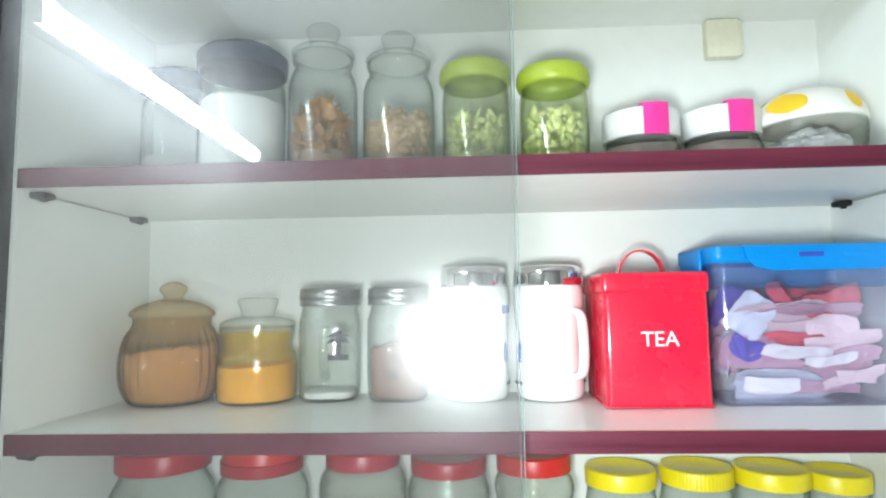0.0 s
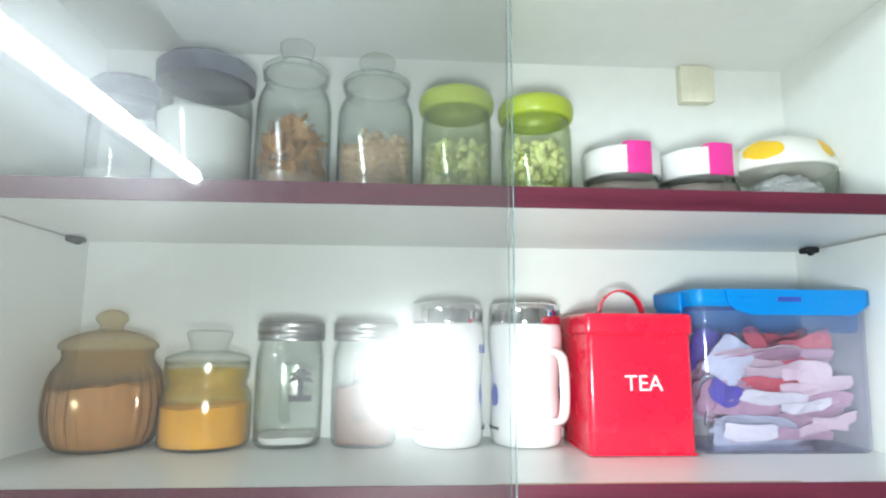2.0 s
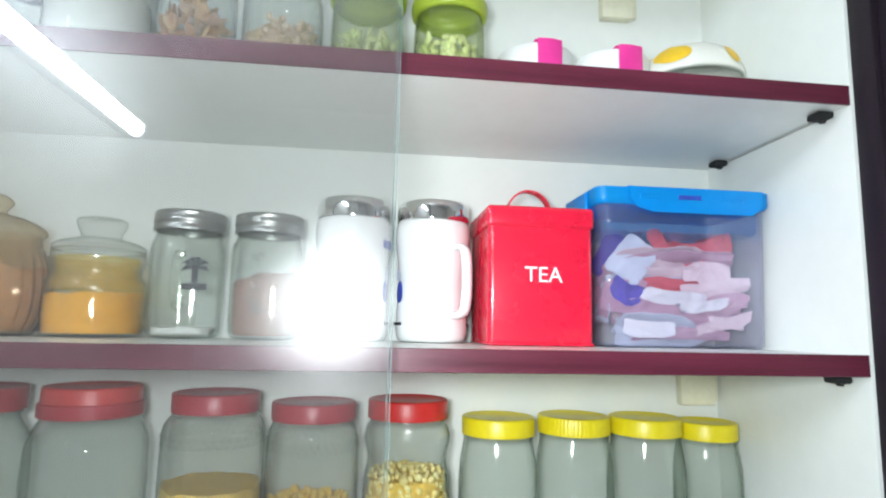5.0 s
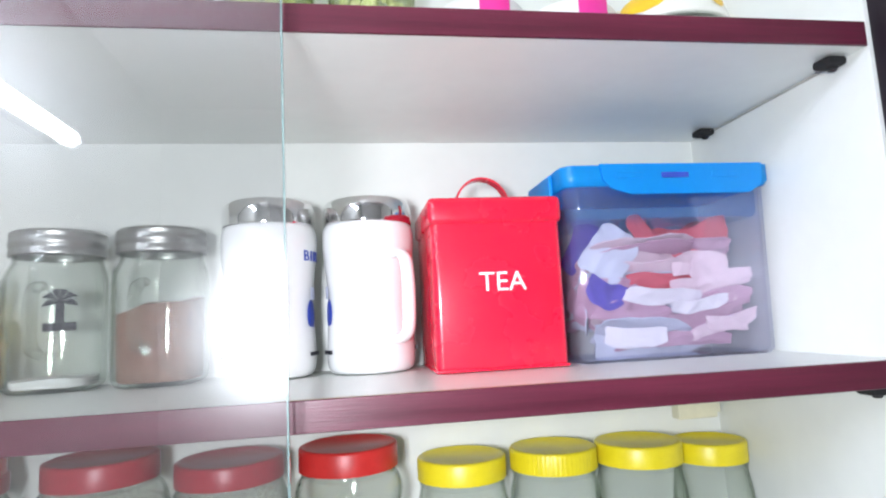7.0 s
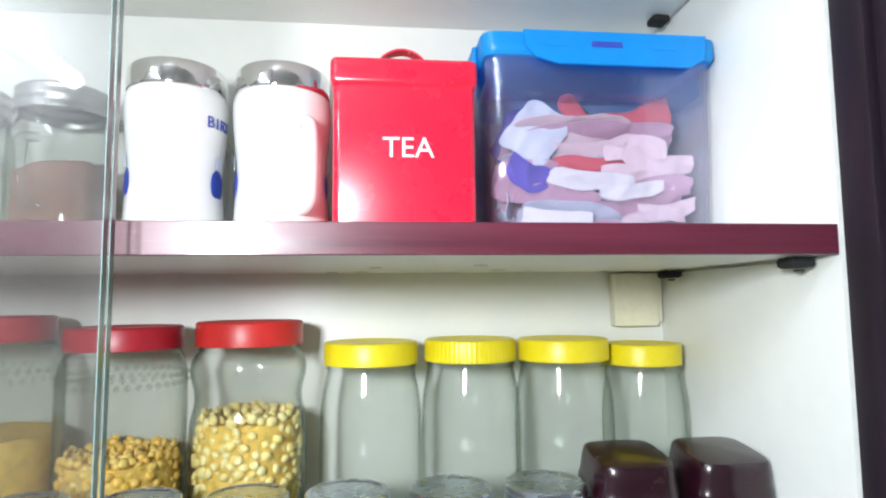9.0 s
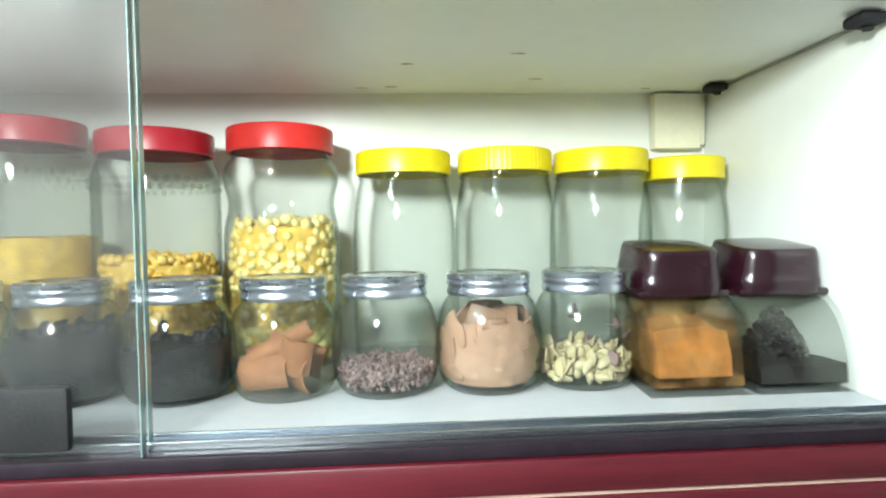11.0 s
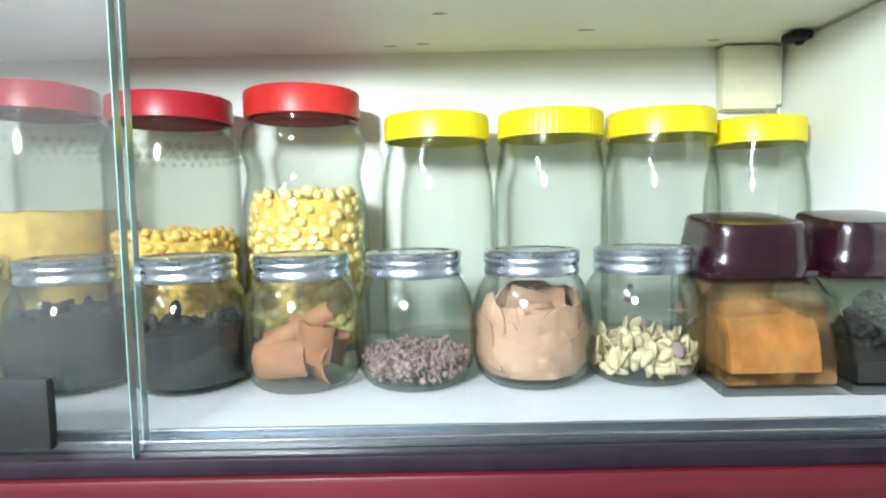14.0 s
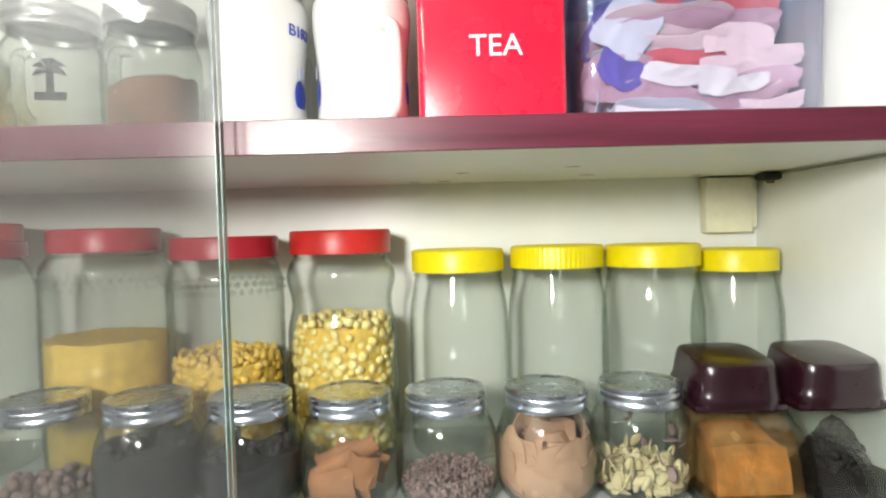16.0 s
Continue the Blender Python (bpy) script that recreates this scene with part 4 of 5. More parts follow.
RED_G, YEL_G = "red-lidded storage jars", "yellow-lidded storage jars"
j1, o1 = tall_jar(-0.367, 0.690, [(0, 0), (0.050, 0), (0.058, 0.003), (0.060, 0.02), (0.060, 0.135), (0.058, 0.152), (0.050, 0.166), (0.047, 0.170), (0.047, 0.188)], 0.0525, 0.180, 0.024,
                  "large empty clear jar with a wide red lid", M_JARG, M_RED, RED_G, "red plastic screw lid")
j2, o2 = tall_jar(-0.250, 0.694, [(0, 0), (0.046, 0), (0.053, 0.003), (0.055, 0.02), (0.055, 0.142), (0.053, 0.155), (0.045, 0.172), (0.040, 0.176), (0.040, 0.19)], 0.0450, 0.178, 0.029,
                  "empty clear jar with a stepped red lid", M_JARG, M_RED2, RED_G, "red stepped plastic lid")
part("lid_step", lathe([(0.0452, 0.178), (0.0475, 0.1785), (0.0475, 0.191), (0.0452, 0.192)], 48), M_RED, j2)
j3, o3 = tall_jar(-0.132, 0.703, [(0, 0), (0.044, 0), (0.050, 0.003), (0.0515, 0.015), (0.0515, 0.14), (0.0505, 0.16), (0.0495, 0.166), (0.044, 0.174), (0.040, 0.176), (0.040, 0.188)], 0.0435, 0.1785, 0.020,
                  "glass jar of fine yellow lentils with a red lid", M_JAR, M_RED, RED_G, "red plastic screw lid", beads=(0.158, 0.0507, 40))
part("contents", heap(o3, 0.108, 3, 0.004, wall=0.0028), P_SEMO, j3)
j4, o4 = tall_jar(-0.031, 0.705, [(0, 0), (0.042, 0), (0.047, 0.003), (0.0485, 0.015), (0.0485, 0.135), (0.0475, 0.150), (0.0465, 0.158), (0.043, 0.166), (0.041, 0.168), (0.041, 0.18)], 0.0445, 0.1705, 0.0185,
                  "glass jar part filled with yellow split peas, red lid", M_JAR, M_RED, RED_G, "red plastic screw lid", beads=(0.152, 0.0478, 40))
loose("contents", pieces_in(o4, 0.091, 9000, 0.0080, 42, "lens", depth=0.74), P_DAL, j4)
part("contents_core", heap(o4, 0.086, 4, 0.002, wall=0.0065), P_SEMO, j4)
j5, o5 = tall_jar(0.069, 0.706, [(0, 0), (0.040, 0), (0.0455, 0.003), (0.047, 0.015), (0.047, 0.100), (0.046, 0.112), (0.0425, 0.126), (0.0430, 0.136), (0.0465, 0.148), (0.0465, 0.156), (0.043, 0.165), (0.039, 0.168), (0.039, 0.182)],
                  0.0432, 0.172, 0.0205, "waisted glass jar of pale split peas with a red lid", M_JAR, M_RED2, RED_G, "bright red plastic screw lid")
loose("contents", pieces_in(o5, 0.119, 11000, 0.0088, 43, "lens", depth=0.74), P_DAL2, j5)
part("contents_core", heap(o5, 0.114, 4, 0.002, wall=0.0070), P_SEMO, j5)
YP = [(0, 0), (0.038, 0), (0.0425, 0.003), (0.0438, 0.012), (0.0438, 0.100), (0.0425, 0.122), (0.0385, 0.142), (0.0375, 0.148), (0.0375, 0.16)]
for k, (x, y, sc, h, rib) in enumerate(((0.1705, 0.711, 1.0, 0.003, 0), (0.258, 0.712, 1.0, 0.004, 60), (0.3425, 0.711, 1.0, 0.003, 0), (0.4195, 0.716, 0.86, -0.003, 0))):
    tall_jar(x, y, [(r * sc, z + (h if z > 0.05 else 0)) for r, z in YP], 0.0405 * sc, 0.151 + h, 0.0195,
             "%s empty clear jar with a yellow %slid" % ("smaller" if sc < 1 else "tall", "ribbed " if rib else ""), M_JARG, M_YELLOW, YEL_G, "yellow plastic screw lid", rib=rib)

# ---- things on the middle shelf ----
# ribbed amber jar with a knobbed glass lid
aj = thing("amber_jar", (-0.3655, 0.698, S_MID), "ribbed amber glass jar with a knobbed lid, filled with brown sugar", "jar", scale=(0.955, 0.955, 0.965))
ap = smooth_profile([(0, 0), (0.040, 0), (0.050, 0.003), (0.060, 0.022), (0.0625, 0.05), (0.058, 0.080), (0.049, 0.092), (0.046, 0.097), (0.047, 0.106)], 2)
part("glass_body", lathe(shell(ap, 0.003, 0.005), 144, lambda a, r, z: 1 - (0.06 if r > 0.03 and z < 0.088 else 0) * (0.5 + 0.5 * math.cos(a * 28))), M_AMBER, aj, "ribbed amber glass body")
part("contents", heap(ap, 0.066, 9, 0.008, 0.10, wall=0.0055), P_AMBER, aj)
lidp = smooth_profile([(0.047, 0.1065), (0.0505, 0.108), (0.0505, 0.113), (0.043, 0.1195), (0.028, 0.126), (0.014, 0.1285), (0.0105, 0.132), (0.0165, 0.139), (0.0170, 0.144), (0.009, 0.1505), (0.0, 0.152)], 2)
part("glass_lid", lathe(lidp, 48), M_AMBER, aj, "amber glass lid with a knob")

# stoppered jars
def stopper_jar(x, y, z, profile, stopper, label, group="", tall=1.0):
    j = thing("stopper_jar", (x, y, z), label, "stopper jar", group, scale=(1, 1, tall))
    out = smooth_profile(profile, 2)
    part("glass_body", lathe(shell(out, 0.0028, 0.005), 48), M_JAR, j, "clear glass body")
    part("glass_stopper", lathe(smooth_profile(stopper, 2), 40), M_JAR, j, "flared clear glass stopper")
    zr = profile[-1][1]
    part("seal_ring", lathe([(profile[-1][0] - 0.004, zr - 0.004), (profile[-1][0] - 0.001, zr - 0.0035), (profile[-1][0] - 0.001, zr - 0.0005), (profile[-1][0] - 0.004, zr)], 40), M_JAR, j, "translucent seal ring")
    return j, out


j, o = stopper_jar(-0.262, 0.705, S_MID, [(0, 0), (0.040, 0), (0.0465, 0.003), (0.048, 0.012), (0.048, 0.052), (0.0455, 0.062), (0.0415, 0.067), (0.0415, 0.074), (0.0445, 0.080), (0.0445, 0.094)],
                   [(0.040, 0.0935), (0.0445, 0.0945), (0.0445, 0.099), (0.036, 0.104), (0.021, 0.107), (0.0185, 0.112), (0.024, 0.122), (0.0245, 0.128), (0.018, 0.131), (0, 0.131)],
                   "glass jar of yellow turmeric with a flared glass stopper", tall=0.955)
part("contents", heap(o, 0.046, 2, 0.003, 0.05), P_TURMERIC, j)
part("powder_film", lathe([(0.0443, 0.05), (0.0446, 0.058), (0.0422, 0.064), (0.0382, 0.068), (0.0382, 0.074), (0.041, 0.080), (0.041, 0.086)], 40),
     glass("turmeric_film", (0.97, 0.86, 0.42), 1.45, 0.2, haze=0.28, haze_color=(0.90, 0.55, 0.03)), j, "yellow powder film on the glass")


# squarish mason mugs with screw lids
def mason_mug(x, y, label, rz):
    j = thing("mason_mug", (x, y, S_MID), label, "mason jar", "mason mugs", rz, (1.02, 1.02, 0.965))
    prof = [(0, 0), (0.031, 0), (0.0365, 0.004), (0.0385, 0.012), (0.0385, 0.095), (0.037, 0.104), (0.0335, 0.111), (0.0325, 0.116), (0.0325, 0.126)]
    out = smooth_profile(prof, 2)
    sq = square_shape(3.6)

    def shp(a, r, z):
        return 1 + (sq(a, r, z) - 1) * (0.8 if z < 0.1 else 0.8 * max(0.0, (0.112 - z) / 0.012))

    def body(a, r, z):
        return shp(a, r, z) * 0.93 if z < 0.1 else shp(a, r, z) * (0.93 + 0.07 * min(1.0, (z - 0.1) / 0.012))
    part("glass_body", lathe(shell(out, 0.0032, 0.008), 64, body), M_JARG, j, "thick squarish glass body")
    lid = [(0.0345, 0.1175), (0.0362, 0.118), (0.0365, 0.1215), (0.0356, 0.123), (0.0356, 0.1255), (0.0366, 0.127), (0.0366, 0.1305), (0.0357, 0.132), (0.0357, 0.135),
           (0.0362, 0.137), (0.0345, 0.1395), (0.031, 0.1395), (0.030, 0.1385), (0, 0.1385)]
    part("screw_lid", lathe(lid, 56), M_TINDULL, j, "dull grey tin screw lid")
    cu = bmesh.new()
    path = [Vector((0.0, -0.0355, 0.090)), Vector((0, -0.049, 0.088)), Vector((0, -0.055, 0.078)), Vector((0, -0.055, 0.048)), Vector((0, -0.049, 0.036)), Vector((0, -0.0355, 0.033))]
    sweep(cu, path, 0.0052, 0.0042)
    part("glass_handle", cu, M_JARG, j, "clear glass handle")
    return j, out, body


def sweep(bm, path, rx, ry, segs=10, sub=4):
    """A rounded bar along a path in the y-z plane."""
    pts = list(path)
    for _ in range(2):
        o = [pts[0]]
        for a, b in zip(pts, pts[1:]):
            o += [a.lerp(b, 0.25), a.lerp(b, 0.75)]
        pts = o + [path[-1]]
    rings = []
    for i, p in enumerate(pts):
        t = (pts[min(i + 1, len(pts) - 1)] - pts[max(i - 1, 0)]).normalized()
        side = Vector((1, 0, 0))
        up = t.cross(side).normalized()
        rings.append([bm.verts.new(p + side * rx * math.cos(2 * math.pi * q / segs) + up * ry * math.sin(2 * math.pi * q / segs)) for q in range(segs)])
    for a, b in zip(rings, rings[1:]):
        for q in range(segs):
            bm.faces.new((a[q], a[(q + 1) % segs], b[(q + 1) % segs], b[q]))
    bm.faces.new(rings[0])
    bm.faces.new(rings[-1])
    return bm


j, o, bd = mason_mug(-0.174, 0.712, "empty squarish glass mason mug with a tin lid and dark print", 6)
# unreadable tree-like mark as plain shapes
part("printed_mark", boxed(-0.012, 0.012, -0.0372, -0.0366, 0.052, 0.059, bevel=0.0002, segs=1), M_DARKPRINT, j).matrix_basis = pose(0.014, 0, 0)
part("printed_mark", boxed(-0.003, 0.003, -0.0372, -0.0366, 0.0592, 0.078, bevel=0.0002, segs=1), M_DARKPRINT, j).matrix_basis = pose(0.014, 0, 0)
bm = bmesh.new()
for q in range(6):
    a = radians(-20 + 44 * q)
    ca, sa = math.cos(a), math.sin(a)
    cx, cz, tx, tz = 0.014 + 0.008 * ca, 0.079 + 0.008 * sa, 0.014 + 0.0145 * ca, 0.076 + 0.011 * sa
    pts = [(0.014, 0.076), (cx - 0.003 * sa, cz + 0.003 * ca), (tx, tz), (cx + 0.0025 * sa, cz - 0.0025 * ca)]
    bm.faces.new([bm.verts.new((x, -0.0366 - 0.00005 * q, z)) for x, z in pts])
ex = bmesh.ops.extrude_face_region(bm, geom=list(bm.faces))
for v in ex["geom"]:
    if isinstance(v, bmesh.types.BMVert):
        v.co.y -= 0.0004
part("printed_mark", bm, M_DARKPRINT, j)
part("contents", heap(o, 0.012, 3, 0.002, shape=bd, wall=0.006), P_WHITEPOW_GLARE, j)
j, o, bd = mason_mug(-0.0895, 0.712, "squarish glass mason mug of brown powder with a tin lid", -4)
part("contents", heap(o, 0.070, 5, 0.006, 0.2, shape=bd, wall=0.0045), P_MASALA, j)


# white ceramic mugs with chrome lids
def travel_mug(x, y, label, rz, blue):
    j = thing("ceramic_mug", (x, y, S_MID), label, "travel mug", "lidded ceramic mugs", rz, (1.045, 1.045, 0.995))
    prof = smooth_profile([(0, 0), (0.030, 0), (0.0365, 0.003), (0.0385, 0.014), (0.0375, 0.040), (0.0355, 0.062), (0.0378, 0.090), (0.0402, 0.112), (0.0402, 0.127), (0.0385, 0.134), (0.036, 0.1345)], 2)
    part("mug_body", lathe(prof + [(0.034, 0.133), (0, 0.133)], 64), M_CERAMIC, j, "white glazed waisted mug body")
    lid = smooth_profile([(0.0372, 0.1335), (0.0390, 0.134), (0.0393, 0.137), (0.0391, 0.1495), (0.0375, 0.1555), (0.033, 0.158), (0.022, 0.1588), (0, 0.159)], 2)
    part("mirror_lid", lathe(lid, 64), M_CHROME, j, "mirror chrome domed lid")
    cu = bmesh.new()
    sweep(cu, [Vector((0, -0.036, 0.104)), Vector((0, -0.052, 0.104)), Vector((0, -0.060, 0.094)), Vector((0, -0.060, 0.040)), Vector((0, -0.052, 0.030)), Vector((0, -0.0355, 0.030))], 0.0062, 0.0042)
    h = part("handle", cu, M_CERAMIC, j, "white ceramic handle")
    h.matrix_basis = pose(0, 0, 0, 0, 0, blue[2])
    # unreadable small print as bars, the blue marks as plain shapes
    for site in blue[:2]:
        for q in range(5):
            part("printed_bar", wrap_bar(0.0386, site - 14 + q * 7, site - 9.5 + q * 7, 0.0185, 0.022, 3, 0.0008), M_DARKPRINT, j)
        bm = bmesh.new()
        bmesh.ops.create_uvsphere(bm, u_segments=16, v_segments=10, radius=0.0115, matrix=Matrix.Diagonal((0.12, 0.8, 1.2, 1)))
        b = part("printed_mark", bm, M_BLUEPRINT, j, "round blue printed shape")
        am = radians(site)
        b.matrix_basis = Matrix.Translation((0.0362 * math.cos(am), 0.0362 * math.sin(am), 0.054)) @ Euler((0, 0, am)).to_matrix().to_4x4()
        part("printed_mark", wrap_bar(0.0372, site - 6, site + 6, 0.068, 0.079, 3, 0.0006), PAPERS["lilac"], j)
        for q, ch in enumerate("BIRT" if blue[3] and site == blue[0] else ""):
            ac = radians(site - 20 + q * 10)
            lettering("printed_letter", ch, 0.0135, M_BLUEPRINT, j, (0.0402 * math.cos(ac), 0.0402 * math.sin(ac), 0.106), 90, math.degrees(ac) + 90)
    return j


travel_mug(0.003, 0.710, "white ceramic travel mug with blue print and chrome lid", 0, (-14, -150, 150, True))
travel_mug(0.0925, 0.710, "white ceramic travel mug with its handle forward, chrome lid", 0, (4, -166, 30, False))

# red tea tin
tea = thing("tea_tin", (0.1975, 0.686, S_MID), "square red enamel tea tin with white lettering", "tea tin")
bm = boxed(-0.0555, 0.0555, -0.0525, 0.0525, 0.0, 0.126, bevel=0.006, segs=4)
part("tin_body", bm, M_TEARED, tea, "glossy red square body")
part("base_rim", boxed(-0.056, 0.056, -0.053, 0.053, 0.0008, 0.0035, bevel=0.0013), M_TEARED, tea)
part("tin_lid", boxed(-0.0575, 0.0575, -0.0545, 0.0545, 0.1215, 0.1445, bevel=0.005, segs=4), M_TEARED, tea, "red overlapping lid")
bm = bmesh.new()
n = 18
prev = None
for q in range(n + 1):
    a = math.pi * q / n
    ring = []
    for r in (0.0245, 0.0262):
        for yy in (-0.006, 0.006):
            ring.append(bm.verts.new((-r * math.cos(a), yy, 0.1435 + 1.12 * r * math.sin(a))))
    if prev:
        bm.faces.new((prev[0], prev[1], ring[1], ring[0]))
        bm.faces.new((prev[2], prev[3], ring[3], ring[2]))
        bm.faces.new((prev[0], prev[2], ring[2], ring[0]))
        bm.faces.new((prev[1], prev[3], ring[3], ring[1]))
    else:
        bm.faces.new((ring[0], ring[1], ring[3], ring[2]))
    prev = ring
bm.faces.new((prev[0], prev[1], prev[3], prev[2]))
part("strap_handle", bm, M_TEARED, tea, "arched red strap handle")
for s in (-1, 1):
    part("rivet", lathe(smooth_profile([(0.003, 0.1445), (0.003, 0.146), (0, 0.147)], 1), 12), M_TEARED, tea).matrix_basis = pose(s * 0.030, 0, 0)
lettering("lettering", "TEA", 0.0226, M_TEXTW, tea, (0.0025, -0.0529, 0.0722), label="white TEA lettering")

# clear lunch box with a blue lid
lb = thing("storage_box", (0.3605, 0.692, S_MID), "clear plastic box with a blue clip lid, full of wrappers", "storage box")
W2, D2, H2 = 0.0965, 0.052, 0.159


def box_shell(sx, sy, h0, h1, taper, r=0.012):
    bm = bmesh.new()
    rings = []
    for z, k in ((h0, 1 - taper), (h0 + 0.004, 1 - taper * 0.8), ((h0 + h1) / 2, 1 - taper * 0.4), (h1, 1.0)):
        ring = []
        for cx, cy, a0 in ((1, 1, 0), (-1, 1, 90), (-1, -1, 180), (1, -1, 270)):
            for q in range(6):
                a = radians(a0 + 18 * q)
                rr = r * (0.75 if z == h0 else 1)
                ring.append(bm.verts.new(((cx * (sx - r) + rr * math.cos(a)) * k, (cy * (sy - r) + rr * math.sin(a)) * k, z)))
        rings.append(ring)
    m = len(rings[0])
    for a, b in zip(rings, rings[1:]):
        for q in range(m):
            bm.faces.new((a[q], a[(q + 1) % m], b[(q + 1) % m], b[q]))
    bm.faces.new(rings[0])
    return bm


part("box_body", box_shell(W2, D2, 0.0, H2, 0.05), M_BOXPP, lb, "clear tinted plastic body")
part("box_inner_wall", box_shell(W2 - 0.002, D2 - 0.002, 0.002, H2, 0.05), M_BOXPP, lb)
bm = box_shell(W2 + 0.004, D2 + 0.004, H2 - 0.006, H2 + 0.012, 0.0)
bm.faces.new([v for v in bm.verts if abs(v.co.z - H2 - 0.012) < 1e-6])
part("lid", bm, M_BLUE, lb, "bright blue plastic lid")
# Added band that tints the box top like light coming through the lid.
part("lid_light_band", box_shell(W2 - 0.004, D2 - 0.004, H2 - 0.034, H2 - 0.0062, 0.01), M_BLUEGL, lb, "clear blue sealing skirt under the lid")
part("lid_panel", box(bmesh.new(), -W2 + 0.02, W2 - 0.02, -D2 + 0.018, D2 - 0.018, H2 + 0.0121, H2 + 0.014, bevel=0.001), M_BLUE, lb)
bm = bmesh.new()
flap = [(-0.068, 0.012), (0.086, 0.012), (0.084, -0.008), (0.072, -0.015), (-0.040, -0.015), (-0.058, -0.010), (-0.066, -0.002)]
fv = [bm.verts.new((x, -D2 - 0.006, H2 + z)) for x, z in flap]
fc = bm.faces.new(fv)
ex = bmesh.ops.extrude_face_region(bm, geom=[fc])
for v in ex["geom"]:
    if isinstance(v, bmesh.types.BMVert):
        v.co.y -= 0.003
clip = part("lid_clip", bm, M_BLUE, lb, "blue hinged front clip", smooth=False)
for x0, x1 in ((-0.055, -0.030), (-0.012, 0.014), (0.036, 0.062)):
    part("clip_slot", boxed(x0, x1, -D2 - 0.0096, -D2 - 0.0088, H2 - 0.001, H2 + 0.004, bevel=0.0003, segs=1), M_BLUEPRINT if x0 == -0.012 else M_BLUE, clip)
# side clip
part("lid_clip", boxed(-W2 - 0.008, -W2 - 0.0045, -0.030, 0.030, H2 - 0.018, H2 + 0.010, bevel=0.0012), M_BLUE, lb, "blue hinged side clip")
# wrappers inside, lying on one another
wr = [  # x, y, z, width, height, rx, ry, rz, paper
    (-0.052, -0.030, 0.094, 0.046, 0.058, 8, 38, 6, "lilac"), (0.058, -0.028, 0.072, 0.066, 0.020, 14, 6, 0, "pale"), (0.056, -0.026, 0.050, 0.068, 0.020, 18, -10, 0, "mauve"),
    (0.044, -0.020, 0.108, 0.066, 0.034, 10, -16, 0, "red"), (-0.016, -0.022, 0.118, 0.018, 0.032, 6, -36, 0, "red"), (0.062, -0.030, 0.030, 0.056, 0.016, 18, -6, 0, "pale"),
     (0.030, -0.006, 0.095, 0.090, 0.045, 12, -12, 0, "red"), (0.018, 0.010, 0.110, 0.060, 0.030, 4, 24, 4, "red"),
    (0.036, -0.030, 0.084, 0.058, 0.022, 6, -2, -2, "pale"), (-0.058, -0.030, 0.060, 0.042, 0.026, 4, 20, 8, "blue"), (0.012, -0.022, 0.066, 0.100, 0.020, 20, 7, 0, "red"),
    (-0.004, -0.032, 0.055, 0.080, 0.018, 24, 5, 2, "white"), (0.040, -0.026, 0.060, 0.070, 0.018, 18, 10, -2, "pale"), (0.030, -0.034, 0.046, 0.062, 0.014, 22, -5, 0, "white"),
    (-0.030, -0.024, 0.042, 0.080, 0.020, 26, 4, 2, "mauve"), (0.040, -0.022, 0.034, 0.085, 0.020, 24, -8, 0, "mauve"), (0.050, -0.030, 0.024, 0.060, 0.014, 20, -8, 0, "pale"),
    (-0.036, -0.036, 0.020, 0.064, 0.020, 8, 2, 2, "white"), (0.010, -0.020, 0.014, 0.120, 0.016, 30, 0, 0, "mauve"), (0.0, 0.008, 0.050, 0.150, 0.060, 10, 3, 0, "mauve"),
    (-0.040, 0.018, 0.096, 0.075, 0.060, 8, 26, 4, "blue"), (0.040, 0.020, 0.098, 0.085, 0.062, 6, -10, 0, "red"), (0.0, 0.030, 0.075, 0.165, 0.085, 6, -3, 0, "mauve"),
    (-0.024, 0.004, 0.110, 0.016, 0.030, 4, -34, 0, "red"), (-0.010, 0.022, 0.070, 0.130, 0.070, 6, -5, 0, "mauve"), (0.060, 0.006, 0.075, 0.040, 0.035, 6, 8, 0, "mauve"), (-0.068, -0.006, 0.040, 0.030, 0.040, 6, 10, 60, "lilac"),
]
rng = random.Random(77)
for q in range(54):
    z = 0.016 + 0.084 * q / 54
    ww = rng.uniform(0.06, 0.135)
    wr.append((rng.uniform(-0.086 + ww / 2, 0.088 - ww / 2), rng.uniform(-0.022, 0.028), z, ww, rng.uniform(0.022, 0.048), rng.uniform(18, 60), rng.uniform(-13, 9), rng.uniform(-10, 10),
               rng.choice(("mauve", "pale", "red", "mauve", "lilac", "pale", "mauve"))))
for k, (x, y, z, w, h, rx, ry, rz, c) in enumerate(wr):
    ob = part("wrapper", wrapper_sheet(w, h, k + 2, 0.002 if c == "white" else 0.006), PAPERS[c], lb)
    ob.matrix_basis = pose(x, y, z, rx, ry, rz)

# ---- things on the upper shelf ----
# big jar with a black lid, glare painted as a white fill inside
def black_lid_jar(x, y, r, h, label, fill):
    j = thing("black_lid_jar", (x, y, S_TOP), label, "storage jar", "black-lidded jars")
    out = smooth_profile([(0, 0), (r - 0.006, 0), (r - 0.001, 0.003), (r, 0.012), (r, h - 0.05), (r - 0.002, h - 0.042), (r - 0.006, h - 0.036), (r - 0.006, h - 0.02)], 2)
    part("jar_body", lathe(shell(out, 0.0022, 0.004), 56), M_JAR, j, "clear straight jar body")
    part("screw_lid", lathe([(r - 0.001, h - 0.030), (r + 0.002, h - 0.029), (r + 0.003, h - 0.010), (r - 0.004, h - 0.003), (r - 0.012, h), (0, h)], 64, ribbed(72, 0.008)), M_BLACKLID, j, "black ribbed screw lid")
    part("contents", heap(out, fill, 3, 0.003), P_WHITEPOW_GLARE, j)
    return j


